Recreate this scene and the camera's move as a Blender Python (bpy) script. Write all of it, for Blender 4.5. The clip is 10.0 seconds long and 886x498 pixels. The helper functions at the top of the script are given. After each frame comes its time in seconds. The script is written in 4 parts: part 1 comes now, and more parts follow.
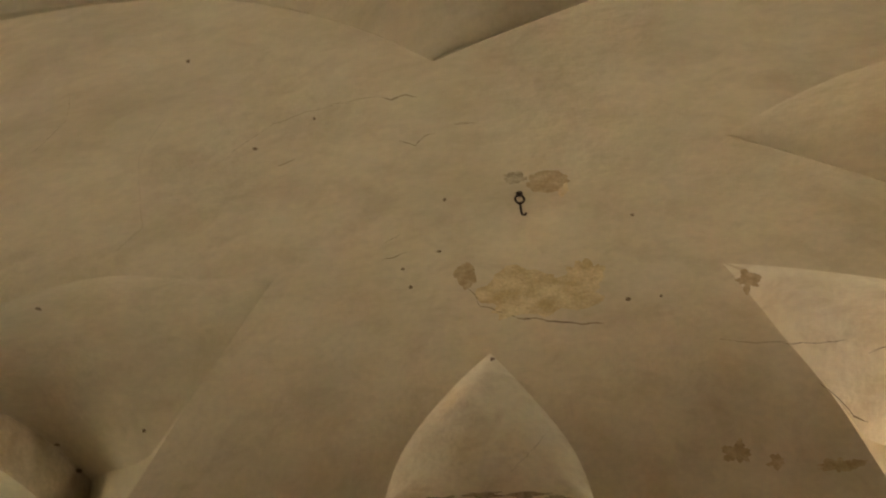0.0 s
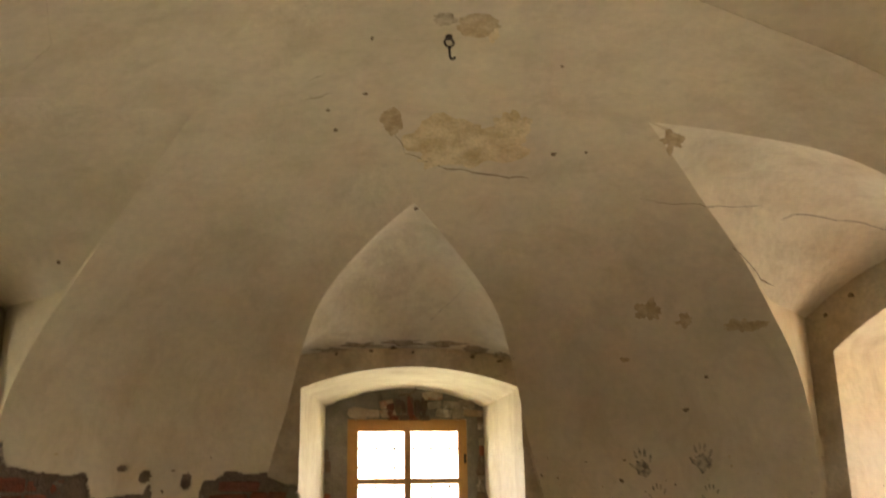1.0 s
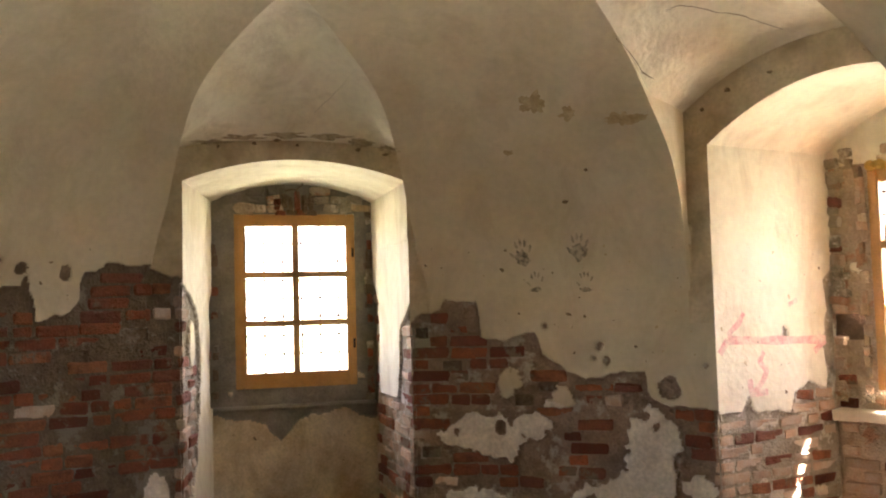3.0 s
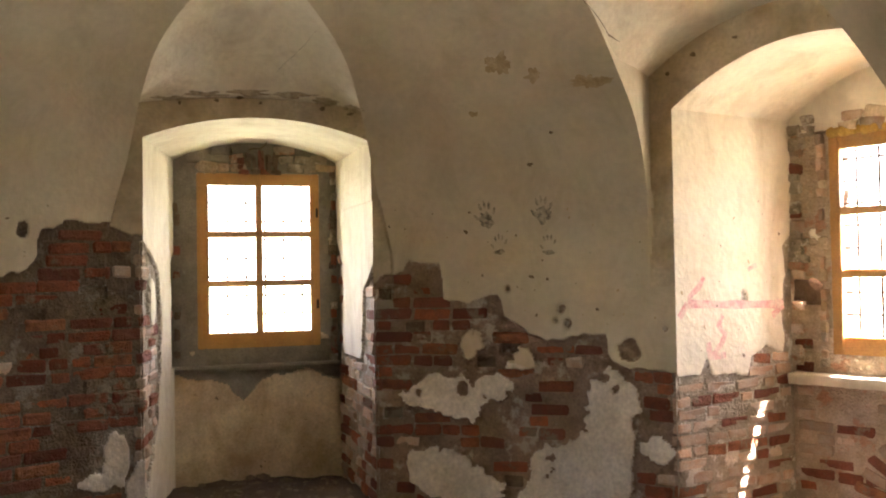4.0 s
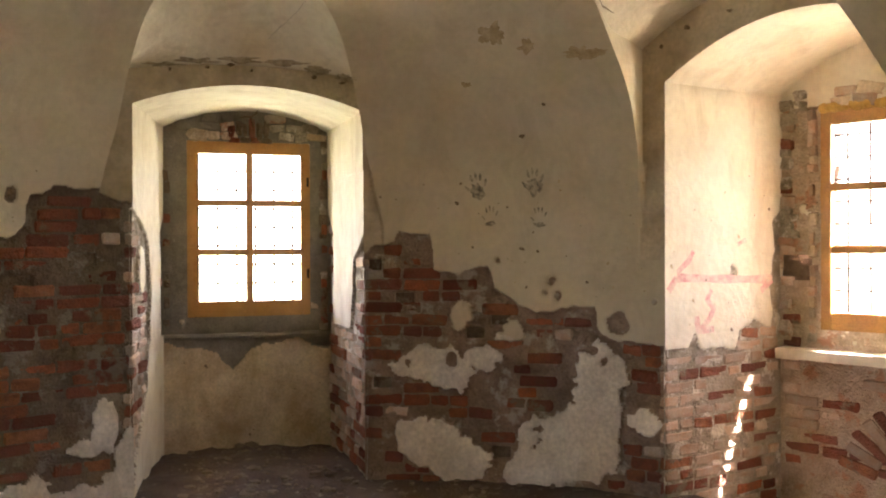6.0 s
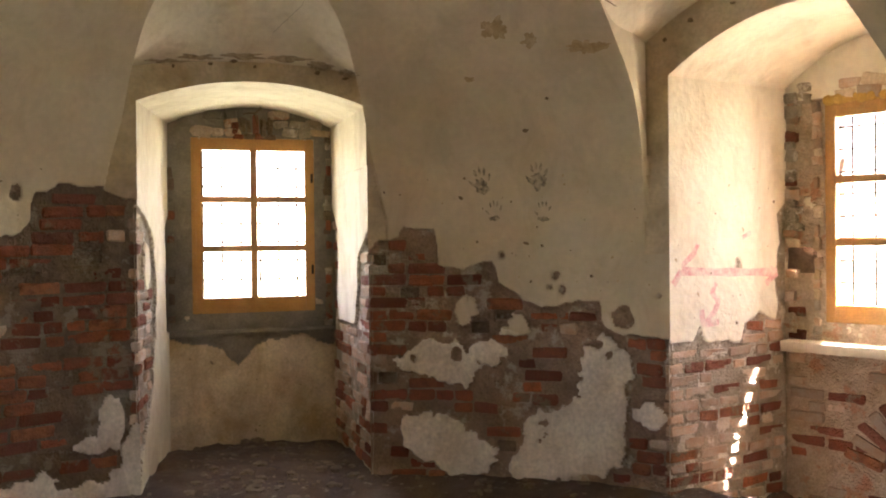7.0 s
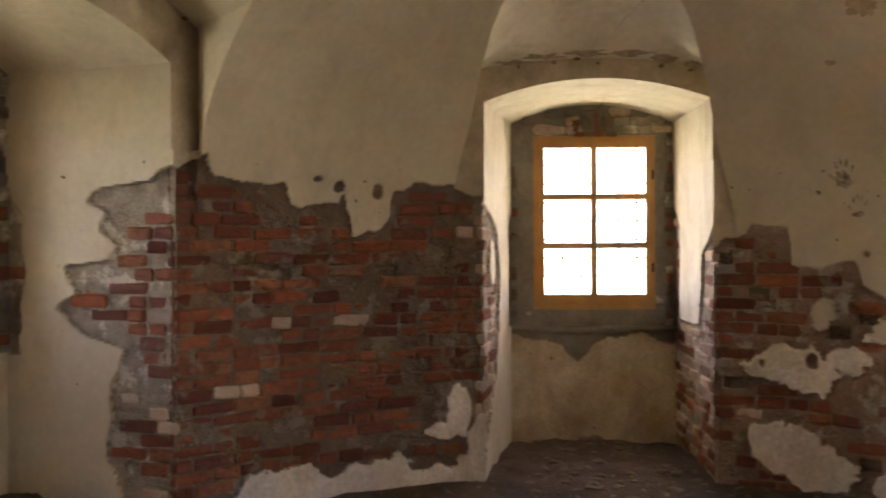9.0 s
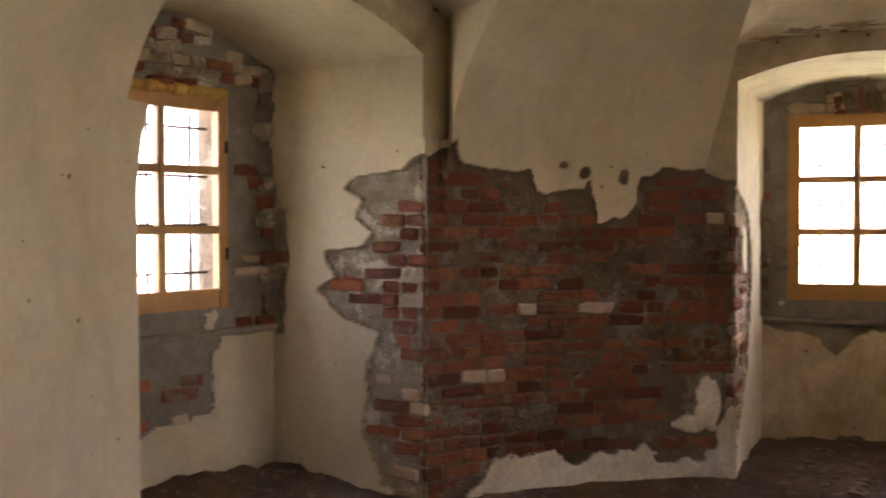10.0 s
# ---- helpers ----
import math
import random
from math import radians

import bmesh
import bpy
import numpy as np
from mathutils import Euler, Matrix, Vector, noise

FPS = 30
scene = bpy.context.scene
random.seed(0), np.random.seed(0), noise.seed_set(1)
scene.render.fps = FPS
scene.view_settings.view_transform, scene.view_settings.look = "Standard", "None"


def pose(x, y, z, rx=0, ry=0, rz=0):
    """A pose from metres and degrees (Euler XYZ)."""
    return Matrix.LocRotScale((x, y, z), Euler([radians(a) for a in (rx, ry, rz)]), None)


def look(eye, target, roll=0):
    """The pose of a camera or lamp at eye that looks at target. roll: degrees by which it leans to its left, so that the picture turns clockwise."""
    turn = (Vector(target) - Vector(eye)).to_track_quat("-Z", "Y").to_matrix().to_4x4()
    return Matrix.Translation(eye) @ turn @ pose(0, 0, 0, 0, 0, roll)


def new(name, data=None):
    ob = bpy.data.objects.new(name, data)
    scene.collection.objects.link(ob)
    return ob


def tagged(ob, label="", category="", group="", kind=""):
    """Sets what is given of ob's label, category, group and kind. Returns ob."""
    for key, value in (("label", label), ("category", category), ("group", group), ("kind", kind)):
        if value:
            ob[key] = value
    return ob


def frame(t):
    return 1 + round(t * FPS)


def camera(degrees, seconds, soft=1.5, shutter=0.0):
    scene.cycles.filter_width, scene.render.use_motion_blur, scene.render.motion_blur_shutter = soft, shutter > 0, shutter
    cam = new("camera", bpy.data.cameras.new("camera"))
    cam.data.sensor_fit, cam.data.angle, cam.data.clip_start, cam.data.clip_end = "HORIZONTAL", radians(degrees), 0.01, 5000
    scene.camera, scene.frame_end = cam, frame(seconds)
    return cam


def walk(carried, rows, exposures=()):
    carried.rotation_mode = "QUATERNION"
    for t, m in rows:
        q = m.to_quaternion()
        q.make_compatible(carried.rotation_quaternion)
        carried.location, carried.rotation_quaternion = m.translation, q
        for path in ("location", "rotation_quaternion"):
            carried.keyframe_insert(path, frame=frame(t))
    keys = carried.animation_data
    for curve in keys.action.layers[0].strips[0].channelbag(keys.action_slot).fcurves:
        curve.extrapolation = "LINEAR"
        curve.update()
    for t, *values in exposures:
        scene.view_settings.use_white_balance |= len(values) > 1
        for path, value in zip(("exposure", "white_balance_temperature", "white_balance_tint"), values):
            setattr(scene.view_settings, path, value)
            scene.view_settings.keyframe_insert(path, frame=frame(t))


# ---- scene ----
cam = camera(50.47, 10.0, soft=2.0, shutter=0.3)
ROWS = [
    (0.0, -0.198, -0.077, 1.799, 113.81, 2.28, -5.01),
    (0.5, -0.164, -0.067, 1.795, 109.94, 1.33, -7.51),
    (1.0, -0.131, -0.034, 1.721, 105.48, 0.86, -9.58),
    (1.5, -0.109, -0.016, 1.671, 101.19, 0.58, -11.59),
    (2.0, -0.101, -0.018, 1.654, 97.46, 0.82, -13.79),
    (2.5, -0.071, -0.015, 1.639, 95.29, 1.33, -14.72),
    (4.0, -0.008, -0.010, 1.608, 91.49, 0.96, -17.63),
    (4.5, -0.004, -0.005, 1.598, 90.86, 0.24, -18.03),
    (5.0, 0.000, -0.000, 1.595, 90.23, 0.03, -18.26),
    (5.5, -0.005, -0.004, 1.596, 90.00, 0.12, -18.23),
    (7.0, -0.001, -0.009, 1.597, 89.52, 0.63, -17.89),
    (7.5, -0.001, -0.011, 1.597, 89.61, 0.81, -16.55),
    (8.0, -0.011, 0.007, 1.611, 89.52, 0.69, -11.68),
    (8.5, -0.020, 0.028, 1.586, 89.69, 0.59, -5.37),
    (9.0, -0.054, 0.054, 1.580, 89.66, 0.27, 2.12),
    (9.5, -0.108, 0.064, 1.587, 89.25, 0.43, 9.15),
    (10.0, -0.194, 0.076, 1.625, 88.45, 0.17, 15.64),
]
EXPOSURES = [(0.0, 5.43, 8300, 27), (1.0, 5.57, 7950, 27), (2.5, 5.93, 6950, 26), (7.5, 5.96, 6900, 28), (10.0, 5.5, 7350, 34)]
walk(cam, [(t, pose(*row)) for t, *row in ROWS], EXPOSURES)

# the round room: centre, radius, height where the vault begins to lean in, its rise, and the top of the wall faces
CX, CY, RAD, ZS, RISE, ZT = 0.58, 3.24, 2.95, 1.70, 1.95, 2.10
# niches: mouth point, azimuth of the outward axis, half-widths at mouth and end, depth, arch springing and crown,
# window's left, right, bottom and top
NICHES = {
    "centre": dict(m=(0.73, 6.16), az=0, mouth=(-0.735, 0.70), end=(-0.53, 0.70), deep=1.08, spring=2.49, crown=2.63, win=(-0.36, 0.565, 1.07, 2.395)),
    "east": dict(m=(3.30, 4.30), az=65, mouth=(-0.682, 1.012), end=(-0.48, 0.91), deep=1.05, spring=2.57, crown=2.86, win=(-0.23, 0.70, 1.05, 2.45)),
    "west": dict(m=(-2.15, 4.30), az=-65, mouth=(-0.923, 0.907), end=(-0.74, 0.74), deep=1.05, spring=2.57, crown=2.82, win=(-0.48, 0.42, 1.13, 2.38)),
    "south_east": dict(m=(3.18, 1.86), az=118, mouth=(-0.75, 0.75), end=(-0.62, 0.62), deep=1.05, spring=2.52, crown=2.68, win=(-0.465, 0.465, 1.07, 2.40)),
}


def local(key):
    """Origin, along and outward vectors of a niche."""
    n = NICHES[key]
    a = radians(n["az"])
    return np.array(n["m"]), np.array((math.cos(a), -math.sin(a))), np.array((math.sin(a), math.cos(a)))


def niche_point(key, u, d):
    m, t, n = local(key)
    return m + u * t + d * n


# ---- light ----
SUN_TO = Vector((-1.096, -0.015, -2.36)).normalized()
world = bpy.data.worlds.new("sky")
scene.world = world
world.use_nodes = True
wn = world.node_tree.nodes
sky = wn.new("ShaderNodeTexSky")
sky.sky_type, sky.sun_disc = "NISHITA", False
sky.sun_elevation = math.asin(-SUN_TO.z)
sky.sun_rotation = math.atan2(-SUN_TO.x, -SUN_TO.y)
world.node_tree.links.new(sky.outputs[0], wn["Background"].inputs[0])
wn["Background"].inputs[1].default_value = 0.06
sun_data = bpy.data.lights.new("sun", "SUN")
sun_data.energy, sun_data.angle, sun_data.color = 5.0, radians(0.5), (1.0, 0.95, 0.87)
sun = new("sun", sun_data)
sun.matrix_world = Matrix.Translation((4, 4, 9)) @ SUN_TO.to_track_quat("-Z", "Y").to_matrix().to_4x4()
# daylight at each window: warm light that the sunny ground throws up, cooler skylight that falls in
GROUND_LIGHT, SKY_LIGHT = (1.0, 0.96, 0.86), (0.82, 0.92, 1.0)
for key, rising, falling in (("centre", 1.3, 0.35), ("east", 0.80, 1.3), ("west", 0.17, 0.95), ("south_east", 0.03, 0.46)):
    n = NICHES[key]
    u0, u1, z0, z1 = n["win"]
    for power, tint, aim in ((rising, GROUND_LIGHT, 0.75), (falling, SKY_LIGHT, -0.85)):
        data = bpy.data.lights.new("window_daylight", "AREA")
        data.shape, data.size, data.size_y, data.energy, data.color = "RECTANGLE", u1 - u0 + 0.5, z1 - z0 + 0.5, power, tint
        lamp = new("window_daylight", data)
        p = niche_point(key, (u0 + u1) / 2, n["deep"] + (0.55 if aim > 0 else 0.62))
        q = niche_point(key, (u0 + u1) / 2, 0)
        lamp.matrix_world = look((*p, (z0 + z1) / 2), (*q, (z0 + z1) / 2 + aim))


# ---- noise on grids ----
def value_noise(x, y, seed):
    xi, yi = np.floor(x).astype(np.int64), np.floor(y).astype(np.int64)
    fx, fy = x - xi, y - yi
    fx, fy = fx * fx * (3 - 2 * fx), fy * fy * (3 - 2 * fy)

    def lattice(a, b):
        h = (a * 374761393 + b * 668265263 + seed * 974711) & 0x7FFFFFFF
        h = ((h ^ (h >> 13)) * 1274126177) & 0x7FFFFFFF
        return ((h ^ (h >> 16)) & 0xFFFF) / 65535.0

    a = lattice(xi, yi) * (1 - fx) + lattice(xi + 1, yi) * fx
    b = lattice(xi, yi + 1) * (1 - fx) + lattice(xi + 1, yi + 1) * fx
    return (a * (1 - fy) + b * fy) * 2 - 1


def fbm(x, y, scale, seed, octaves=4):
    x, y = np.asarray(x, float), np.asarray(y, float)
    total, amp = 0, 1.0
    for o in range(octaves):
        total = total + amp * value_noise(x * scale * 2 ** o + 31.7 * o, y * scale * 2 ** o - 17.3 * o, seed + o)
        amp *= 0.5
    return total / 1.9


# ---- materials ----
def material(name, base, dark, rough=0.9, scale=3.0, grain=60.0, bump=0.3, bump_distance=0.01, spread=(0.35, 0.7), random_value=0.0, spots=None, metallic=0.0, tone=(0.82, 1.16), streak=None, palette=None):
    """A worn surface: a base and a stain colour mixed at two scales, with fine relief."""
    m = bpy.data.materials.new(name)
    m.use_nodes = True
    nt = m.node_tree
    n, link = nt.nodes, nt.links.new
    b = n["Principled BSDF"]
    geo = n.new("ShaderNodeNewGeometry")
    pos = geo.outputs["Position"]
    big = n.new("ShaderNodeTexNoise")
    big.inputs["Scale"].default_value, big.inputs["Detail"].default_value, big.inputs["Roughness"].default_value = scale, 6, 0.62
    fine = n.new("ShaderNodeTexNoise")
    fine.inputs["Scale"].default_value, fine.inputs["Detail"].default_value = grain, 4
    link(pos, big.inputs["Vector"])
    link(pos, fine.inputs["Vector"])
    ramp = n.new("ShaderNodeMapRange")
    ramp.inputs["From Min"].default_value, ramp.inputs["From Max"].default_value = spread
    link(big.outputs["Fac"], ramp.inputs["Value"])
    mix = n.new("ShaderNodeMix")
    mix.data_type = "RGBA"
    mix.inputs["A"].default_value, mix.inputs["B"].default_value = (*base, 1), (*dark, 1)
    link(ramp.outputs["Result"], mix.inputs["Factor"])
    hsv = n.new("ShaderNodeHueSaturation")
    if palette:
        # each piece takes its own fired colour
        info = n.new("ShaderNodeObjectInfo")
        chart = n.new("ShaderNodeValToRGB")
        chart.color_ramp.interpolation = "LINEAR"
        for k, c in enumerate(palette):
            e = chart.color_ramp.elements[k] if k < 2 else chart.color_ramp.elements.new(0.5)
            e.color = (*c, 1)
        for k, e in enumerate(chart.color_ramp.elements):
            e.position = k / (len(palette) - 1)
        link(info.outputs["Random"], chart.inputs["Fac"])
        link(chart.outputs["Color"], mix.inputs["A"])
    link(mix.outputs["Result"], hsv.inputs["Color"])
    value = n.new("ShaderNodeMapRange")
    value.inputs["From Min"].default_value, value.inputs["From Max"].default_value = 0.25, 0.75
    value.inputs["To Min"].default_value, value.inputs["To Max"].default_value = tone
    link(fine.outputs["Fac"], value.inputs["Value"])
    out = value.outputs["Result"]
    if random_value:
        info = n.new("ShaderNodeObjectInfo")
        vary = n.new("ShaderNodeMapRange")
        vary.inputs["To Min"].default_value, vary.inputs["To Max"].default_value = 1 - random_value, 1 + random_value
        link(info.outputs["Random"], vary.inputs["Value"])
        times = n.new("ShaderNodeMath")
        times.operation = "MULTIPLY"
        link(out, times.inputs[0])
        link(vary.outputs["Result"], times.inputs[1])
        out = times.outputs[0]
    link(out, hsv.inputs["Value"])
    colour = hsv.outputs["Color"]
    if spots:
        third = n.new("ShaderNodeTexNoise")
        third.inputs["Scale"].default_value, third.inputs["Detail"].default_value, third.inputs["Roughness"].default_value = spots[1], 5, 0.7
        link(pos, third.inputs["Vector"])
        cut = n.new("ShaderNodeMapRange")
        cut.inputs["From Min"].default_value, cut.inputs["From Max"].default_value = spots[2], spots[2] + 0.06
        link(third.outputs["Fac"], cut.inputs["Value"])
        over = n.new("ShaderNodeMix")
        over.data_type = "RGBA"
        link(cut.outputs["Result"], over.inputs["Factor"])
        link(colour, over.inputs["A"])
        over.inputs["B"].default_value = (*spots[0], 1)
        colour = over.outputs["Result"]
    if streak:
        # long soft dirt streaks and worn patches
        stretch = n.new("ShaderNodeMapping")
        stretch.inputs["Scale"].default_value = (2.2, 2.2, 0.9)
        link(pos, stretch.inputs["Vector"])
        wisps = n.new("ShaderNodeTexNoise")
        wisps.inputs["Scale"].default_value, wisps.inputs["Detail"].default_value, wisps.inputs["Roughness"].default_value, wisps.inputs["Distortion"].default_value = 1.7, 8, 0.66, 0.6
        link(stretch.outputs["Vector"], wisps.inputs["Vector"])
        edge = n.new("ShaderNodeMapRange")
        edge.inputs["From Min"].default_value, edge.inputs["From Max"].default_value, edge.inputs["To Max"].default_value = streak[1] - 0.10, streak[1] + 0.10, 0.45
        link(wisps.outputs["Fac"], edge.inputs["Value"])
        over = n.new("ShaderNodeMix")
        over.data_type = "RGBA"
        link(edge.outputs["Result"], over.inputs["Factor"])
        link(colour, over.inputs["A"])
        over.inputs["B"].default_value = (*streak[0], 1)
        colour = over.outputs["Result"]
    link(colour, b.inputs["Base Color"])
    b.inputs["Roughness"].default_value, b.inputs["Metallic"].default_value = rough, metallic
    add = n.new("ShaderNodeMath")
    add.operation = "MULTIPLY_ADD"
    add.inputs[1].default_value = 2.2
    link(big.outputs["Fac"], add.inputs[0])
    link(fine.outputs["Fac"], add.inputs[2])
    bm = n.new("ShaderNodeBump")
    bm.inputs["Strength"].default_value, bm.inputs["Distance"].default_value = bump, bump_distance
    link(add.outputs[0], bm.inputs["Height"])
    link(bm.outputs["Normal"], b.inputs["Normal"])
    return m


M_VAULT = material("old_limewashed_plaster", (0.66, 0.565, 0.41), (0.54, 0.455, 0.315), scale=1.9, grain=22, bump=0.35, bump_distance=0.018, spread=(0.40, 0.78), tone=(0.94, 1.05), streak=((0.44, 0.355, 0.235), 0.60))
M_BAND = material("grimy_plaster_band", (0.60, 0.49, 0.34), (0.38, 0.29, 0.185), scale=5, grain=40, bump=0.4, spread=(0.42, 0.72), spots=((0.24, 0.18, 0.115), 8.0, 0.69))
# niche plaster; on the lunettes its lightness stands in for light from below
M_WHITE = material("white_plaster_and_lit_lunettes", (0.81, 0.745, 0.60), (0.70, 0.615, 0.465), scale=2.4, grain=22, bump=0.4, bump_distance=0.018, spread=(0.42, 0.74), tone=(0.94, 1.05), streak=((0.46, 0.36, 0.23), 0.59))
M_PLASTER = M_VAULT
M_GREY = material("grey_lower_plaster", (0.80, 0.73, 0.62), (0.60, 0.52, 0.42), scale=4.5, grain=40, bump=0.5, bump_distance=0.02, spread=(0.36, 0.66), streak=((0.33, 0.28, 0.215), 0.60))
M_SMEAR = material("smeared_pinkish_mortar", (0.40, 0.275, 0.195), (0.24, 0.16, 0.11), scale=7, grain=60, bump=1.0, bump_distance=0.03, spots=((0.48, 0.41, 0.32), 4.5, 0.55))
M_MORTAR = material("grey_lime_mortar", (0.25, 0.175, 0.118), (0.14, 0.092, 0.062), scale=8, grain=70, bump=1.0, bump_distance=0.03, spots=((0.29, 0.245, 0.185), 4.0, 0.54))
M_PALE_MORTAR = material("pale_rubble_mortar", (0.48, 0.40, 0.30), (0.28, 0.22, 0.155), scale=9, grain=70, bump=1.0, bump_distance=0.03, spots=((0.68, 0.61, 0.50), 5.5, 0.54))
M_BRICK = material("old_red_brick", (0.36, 0.115, 0.055), (0.20, 0.085, 0.050), scale=13, grain=100, bump=1.0, bump_distance=0.02, spread=(0.42, 0.74), random_value=0.28, spots=((0.26, 0.195, 0.135), 4.5, 0.575),
                   palette=((0.21, 0.060, 0.034), (0.42, 0.125, 0.056), (0.30, 0.082, 0.042), (0.47, 0.185, 0.090), (0.34, 0.102, 0.050), (0.25, 0.092, 0.058), (0.16, 0.055, 0.036)))
M_BRICK_PALE = material("limewashed_brick", (0.50, 0.31, 0.20), (0.56, 0.48, 0.38), scale=9, grain=110, bump=0.6, random_value=0.3)
M_PARAPET_MORTAR = material("pale_pinkish_parapet_mortar", (0.62, 0.49, 0.36), (0.42, 0.30, 0.20), scale=9, grain=70, bump=1.0, bump_distance=0.03, spots=((0.50, 0.27, 0.17), 6.0, 0.56))
M_CEMENT = material("grey_cement_render", (0.29, 0.26, 0.21), (0.18, 0.155, 0.125), scale=6, grain=80, bump=0.5, spots=((0.33, 0.31, 0.27), 7.0, 0.64))
M_PARAPET = material("stained_parapet_plaster", (0.72, 0.60, 0.43), (0.50, 0.36, 0.225), scale=3.0, grain=60, bump=0.4, spread=(0.40, 0.62), streak=((0.31, 0.21, 0.12), 0.56))
M_EARTH = material("earth_and_rubble_floor", (0.145, 0.094, 0.061), (0.068, 0.044, 0.030), scale=4, grain=70, bump=0.9, bump_distance=0.03, spots=((0.27, 0.21, 0.15), 14.0, 0.60))
M_STONE = material("rubble_stone", (0.26, 0.19, 0.13), (0.14, 0.10, 0.07), scale=14, grain=90, bump=0.6)
M_WOOD = material("orange_pine", (0.54, 0.28, 0.085), (0.42, 0.20, 0.055), rough=0.45, scale=6, grain=90, bump=0.15)
M_IRON = material("dark_iron", (0.035, 0.028, 0.022), (0.07, 0.035, 0.02), rough=0.6, scale=30, grain=150, bump=0.3, metallic=0.7)
M_FOAM = material("yellow_builders_foam", (0.66, 0.42, 0.11), (0.5, 0.28, 0.06), rough=0.7, scale=20, grain=120, bump=0.5)
M_OCHRE = material("bare_ochre_plaster", (0.72, 0.59, 0.37), (0.50, 0.36, 0.185), scale=7, grain=70, bump=0.5, spread=(0.38, 0.62))
M_SOOT = material("soot_mark", (0.15, 0.125, 0.095), (0.50, 0.42, 0.30), scale=34, grain=150, bump=0.2, spread=(0.36, 0.58))
M_GRIME_SHADE = material("brown_grime_and_shade", (0.27, 0.205, 0.135), (0.52, 0.43, 0.295), scale=26, grain=110, bump=0.2, spread=(0.34, 0.56))
M_STAIN = material("brown_damp_stain", (0.38, 0.265, 0.14), (0.56, 0.44, 0.275), scale=18, grain=90, bump=0.3, spread=(0.35, 0.65))
M_CRACK = material("crack_dirt", (0.16, 0.105, 0.06), (0.30, 0.22, 0.14), scale=30, grain=120, bump=0.2)
M_PINK = material("faded_pink_paint", (0.70, 0.33, 0.31), (0.77, 0.62, 0.52), scale=14, grain=90, bump=0.2, spread=(0.36, 0.60))
M_GROUND = material("grass_ground", (0.09, 0.12, 0.04), (0.06, 0.08, 0.03), scale=2, grain=30, bump=0.5)
M_GLASS = bpy.data.materials.new("window_glass")
M_GLASS.use_nodes = True
glass = M_GLASS.node_tree.nodes["Principled BSDF"]
glass.inputs["Base Color"].default_value = (0.97, 0.98, 0.97, 1)
glass.inputs["Roughness"].default_value, glass.inputs["Transmission Weight"].default_value, glass.inputs["IOR"].default_value = 0.0, 1.0, 1.1


# ---- mesh helpers ----
def mesh_object(name, verts, faces, mats, parent=None, label="", smooth=None, index=None):
    me = bpy.data.meshes.new(name)
    me.from_pydata([tuple(map(float, v)) for v in verts], [], faces)
    for m in mats if isinstance(mats, (list, tuple)) else [mats]:
        me.materials.append(m)
    if index is not None:
        me.polygons.foreach_set("material_index", np.asarray(index, np.int32))
    if smooth is not None:
        me.polygons.foreach_set("use_smooth", np.ones(len(me.polygons), bool))
        me.set_sharp_from_angle(angle=radians(smooth))
    me.update()
    ob = new(name, me)
    ob.parent = parent
    if label:
        tagged(ob, label)
    return ob


def part(name, bm, mat, parent, label="", smooth=None):
    """Links a bmesh as one mesh object under a thing."""
    me = bpy.data.meshes.new(name)
    bm.to_mesh(me)
    bm.free()
    me.materials.append(mat)
    if smooth is not None:
        me.polygons.foreach_set("use_smooth", np.ones(len(me.polygons), bool))
        me.set_sharp_from_angle(angle=radians(smooth))
    ob = new(name, me)
    ob.parent = parent
    if label:
        tagged(ob, label)
    return ob


def box_bm(boxes, bevel=0.0):
    """Boxes (x0, x1, y0, y1, z0, z1) in one bmesh."""
    bm = bmesh.new()
    for x0, x1, y0, y1, z0, z1 in boxes:
        bmesh.ops.create_cube(bm, size=1, matrix=Matrix.LocRotScale(((x0 + x1) / 2, (y0 + y1) / 2, (z0 + z1) / 2), None, (x1 - x0, y1 - y0, z1 - z0)))
    if bevel:
        bmesh.ops.bevel(bm, geom=bm.edges[:], offset=bevel, segments=2, affect="EDGES")
    return bm


def closed_loft(rings):
    """Vertices and faces of a closed solid through rings of equal length."""
    k = len(rings[0])
    verts = [p for ring in rings for p in ring]
    faces = [tuple(reversed(range(k))), tuple(range((len(rings) - 1) * k, len(rings) * k))]
    for i in range(len(rings) - 1):
        for j in range(k):
            a, b = i * k + j, i * k + (j + 1) % k
            faces.append((a, b, b + k, a + k))
    return verts, faces


def solid(rings):
    verts, faces = closed_loft(rings)
    me = bpy.data.meshes.new("cutter")
    me.from_pydata([tuple(map(float, v)) for v in verts], [], faces)
    bm = bmesh.new()
    bm.from_mesh(me)
    bmesh.ops.remove_doubles(bm, verts=bm.verts[:], dist=1e-5)
    bmesh.ops.recalc_face_normals(bm, faces=bm.faces[:])
    bm.to_mesh(me)
    bm.free()
    return new("cutter", me)


def circle_point(az, r=RAD):
    return CX + r * math.sin(az), CY + r * math.cos(az)


def vault_z(x, y):
    q = ((x - CX) ** 2 + (y - CY) ** 2) / RAD ** 2
    return ZS + RISE * math.sqrt(max(0.0, 1 - q))


# ---- masonry: a block with the room, the lunettes and the niches cut out ----
cutters = []
GAP = 0.06
rings = [[(*circle_point(2 * math.pi * j / 120, RAD + GAP), z) for j in range(120)] for z in (-0.7, ZT)]
for i in range(29):
    a = math.asin((ZT - ZS) / RISE)
    a += (math.pi / 2 - a) * i / 29
    r, z = RAD * math.cos(a), ZS + RISE * math.sin(a)
    rings.append([(*circle_point(2 * math.pi * j / 120, r), z) for j in range(120)])
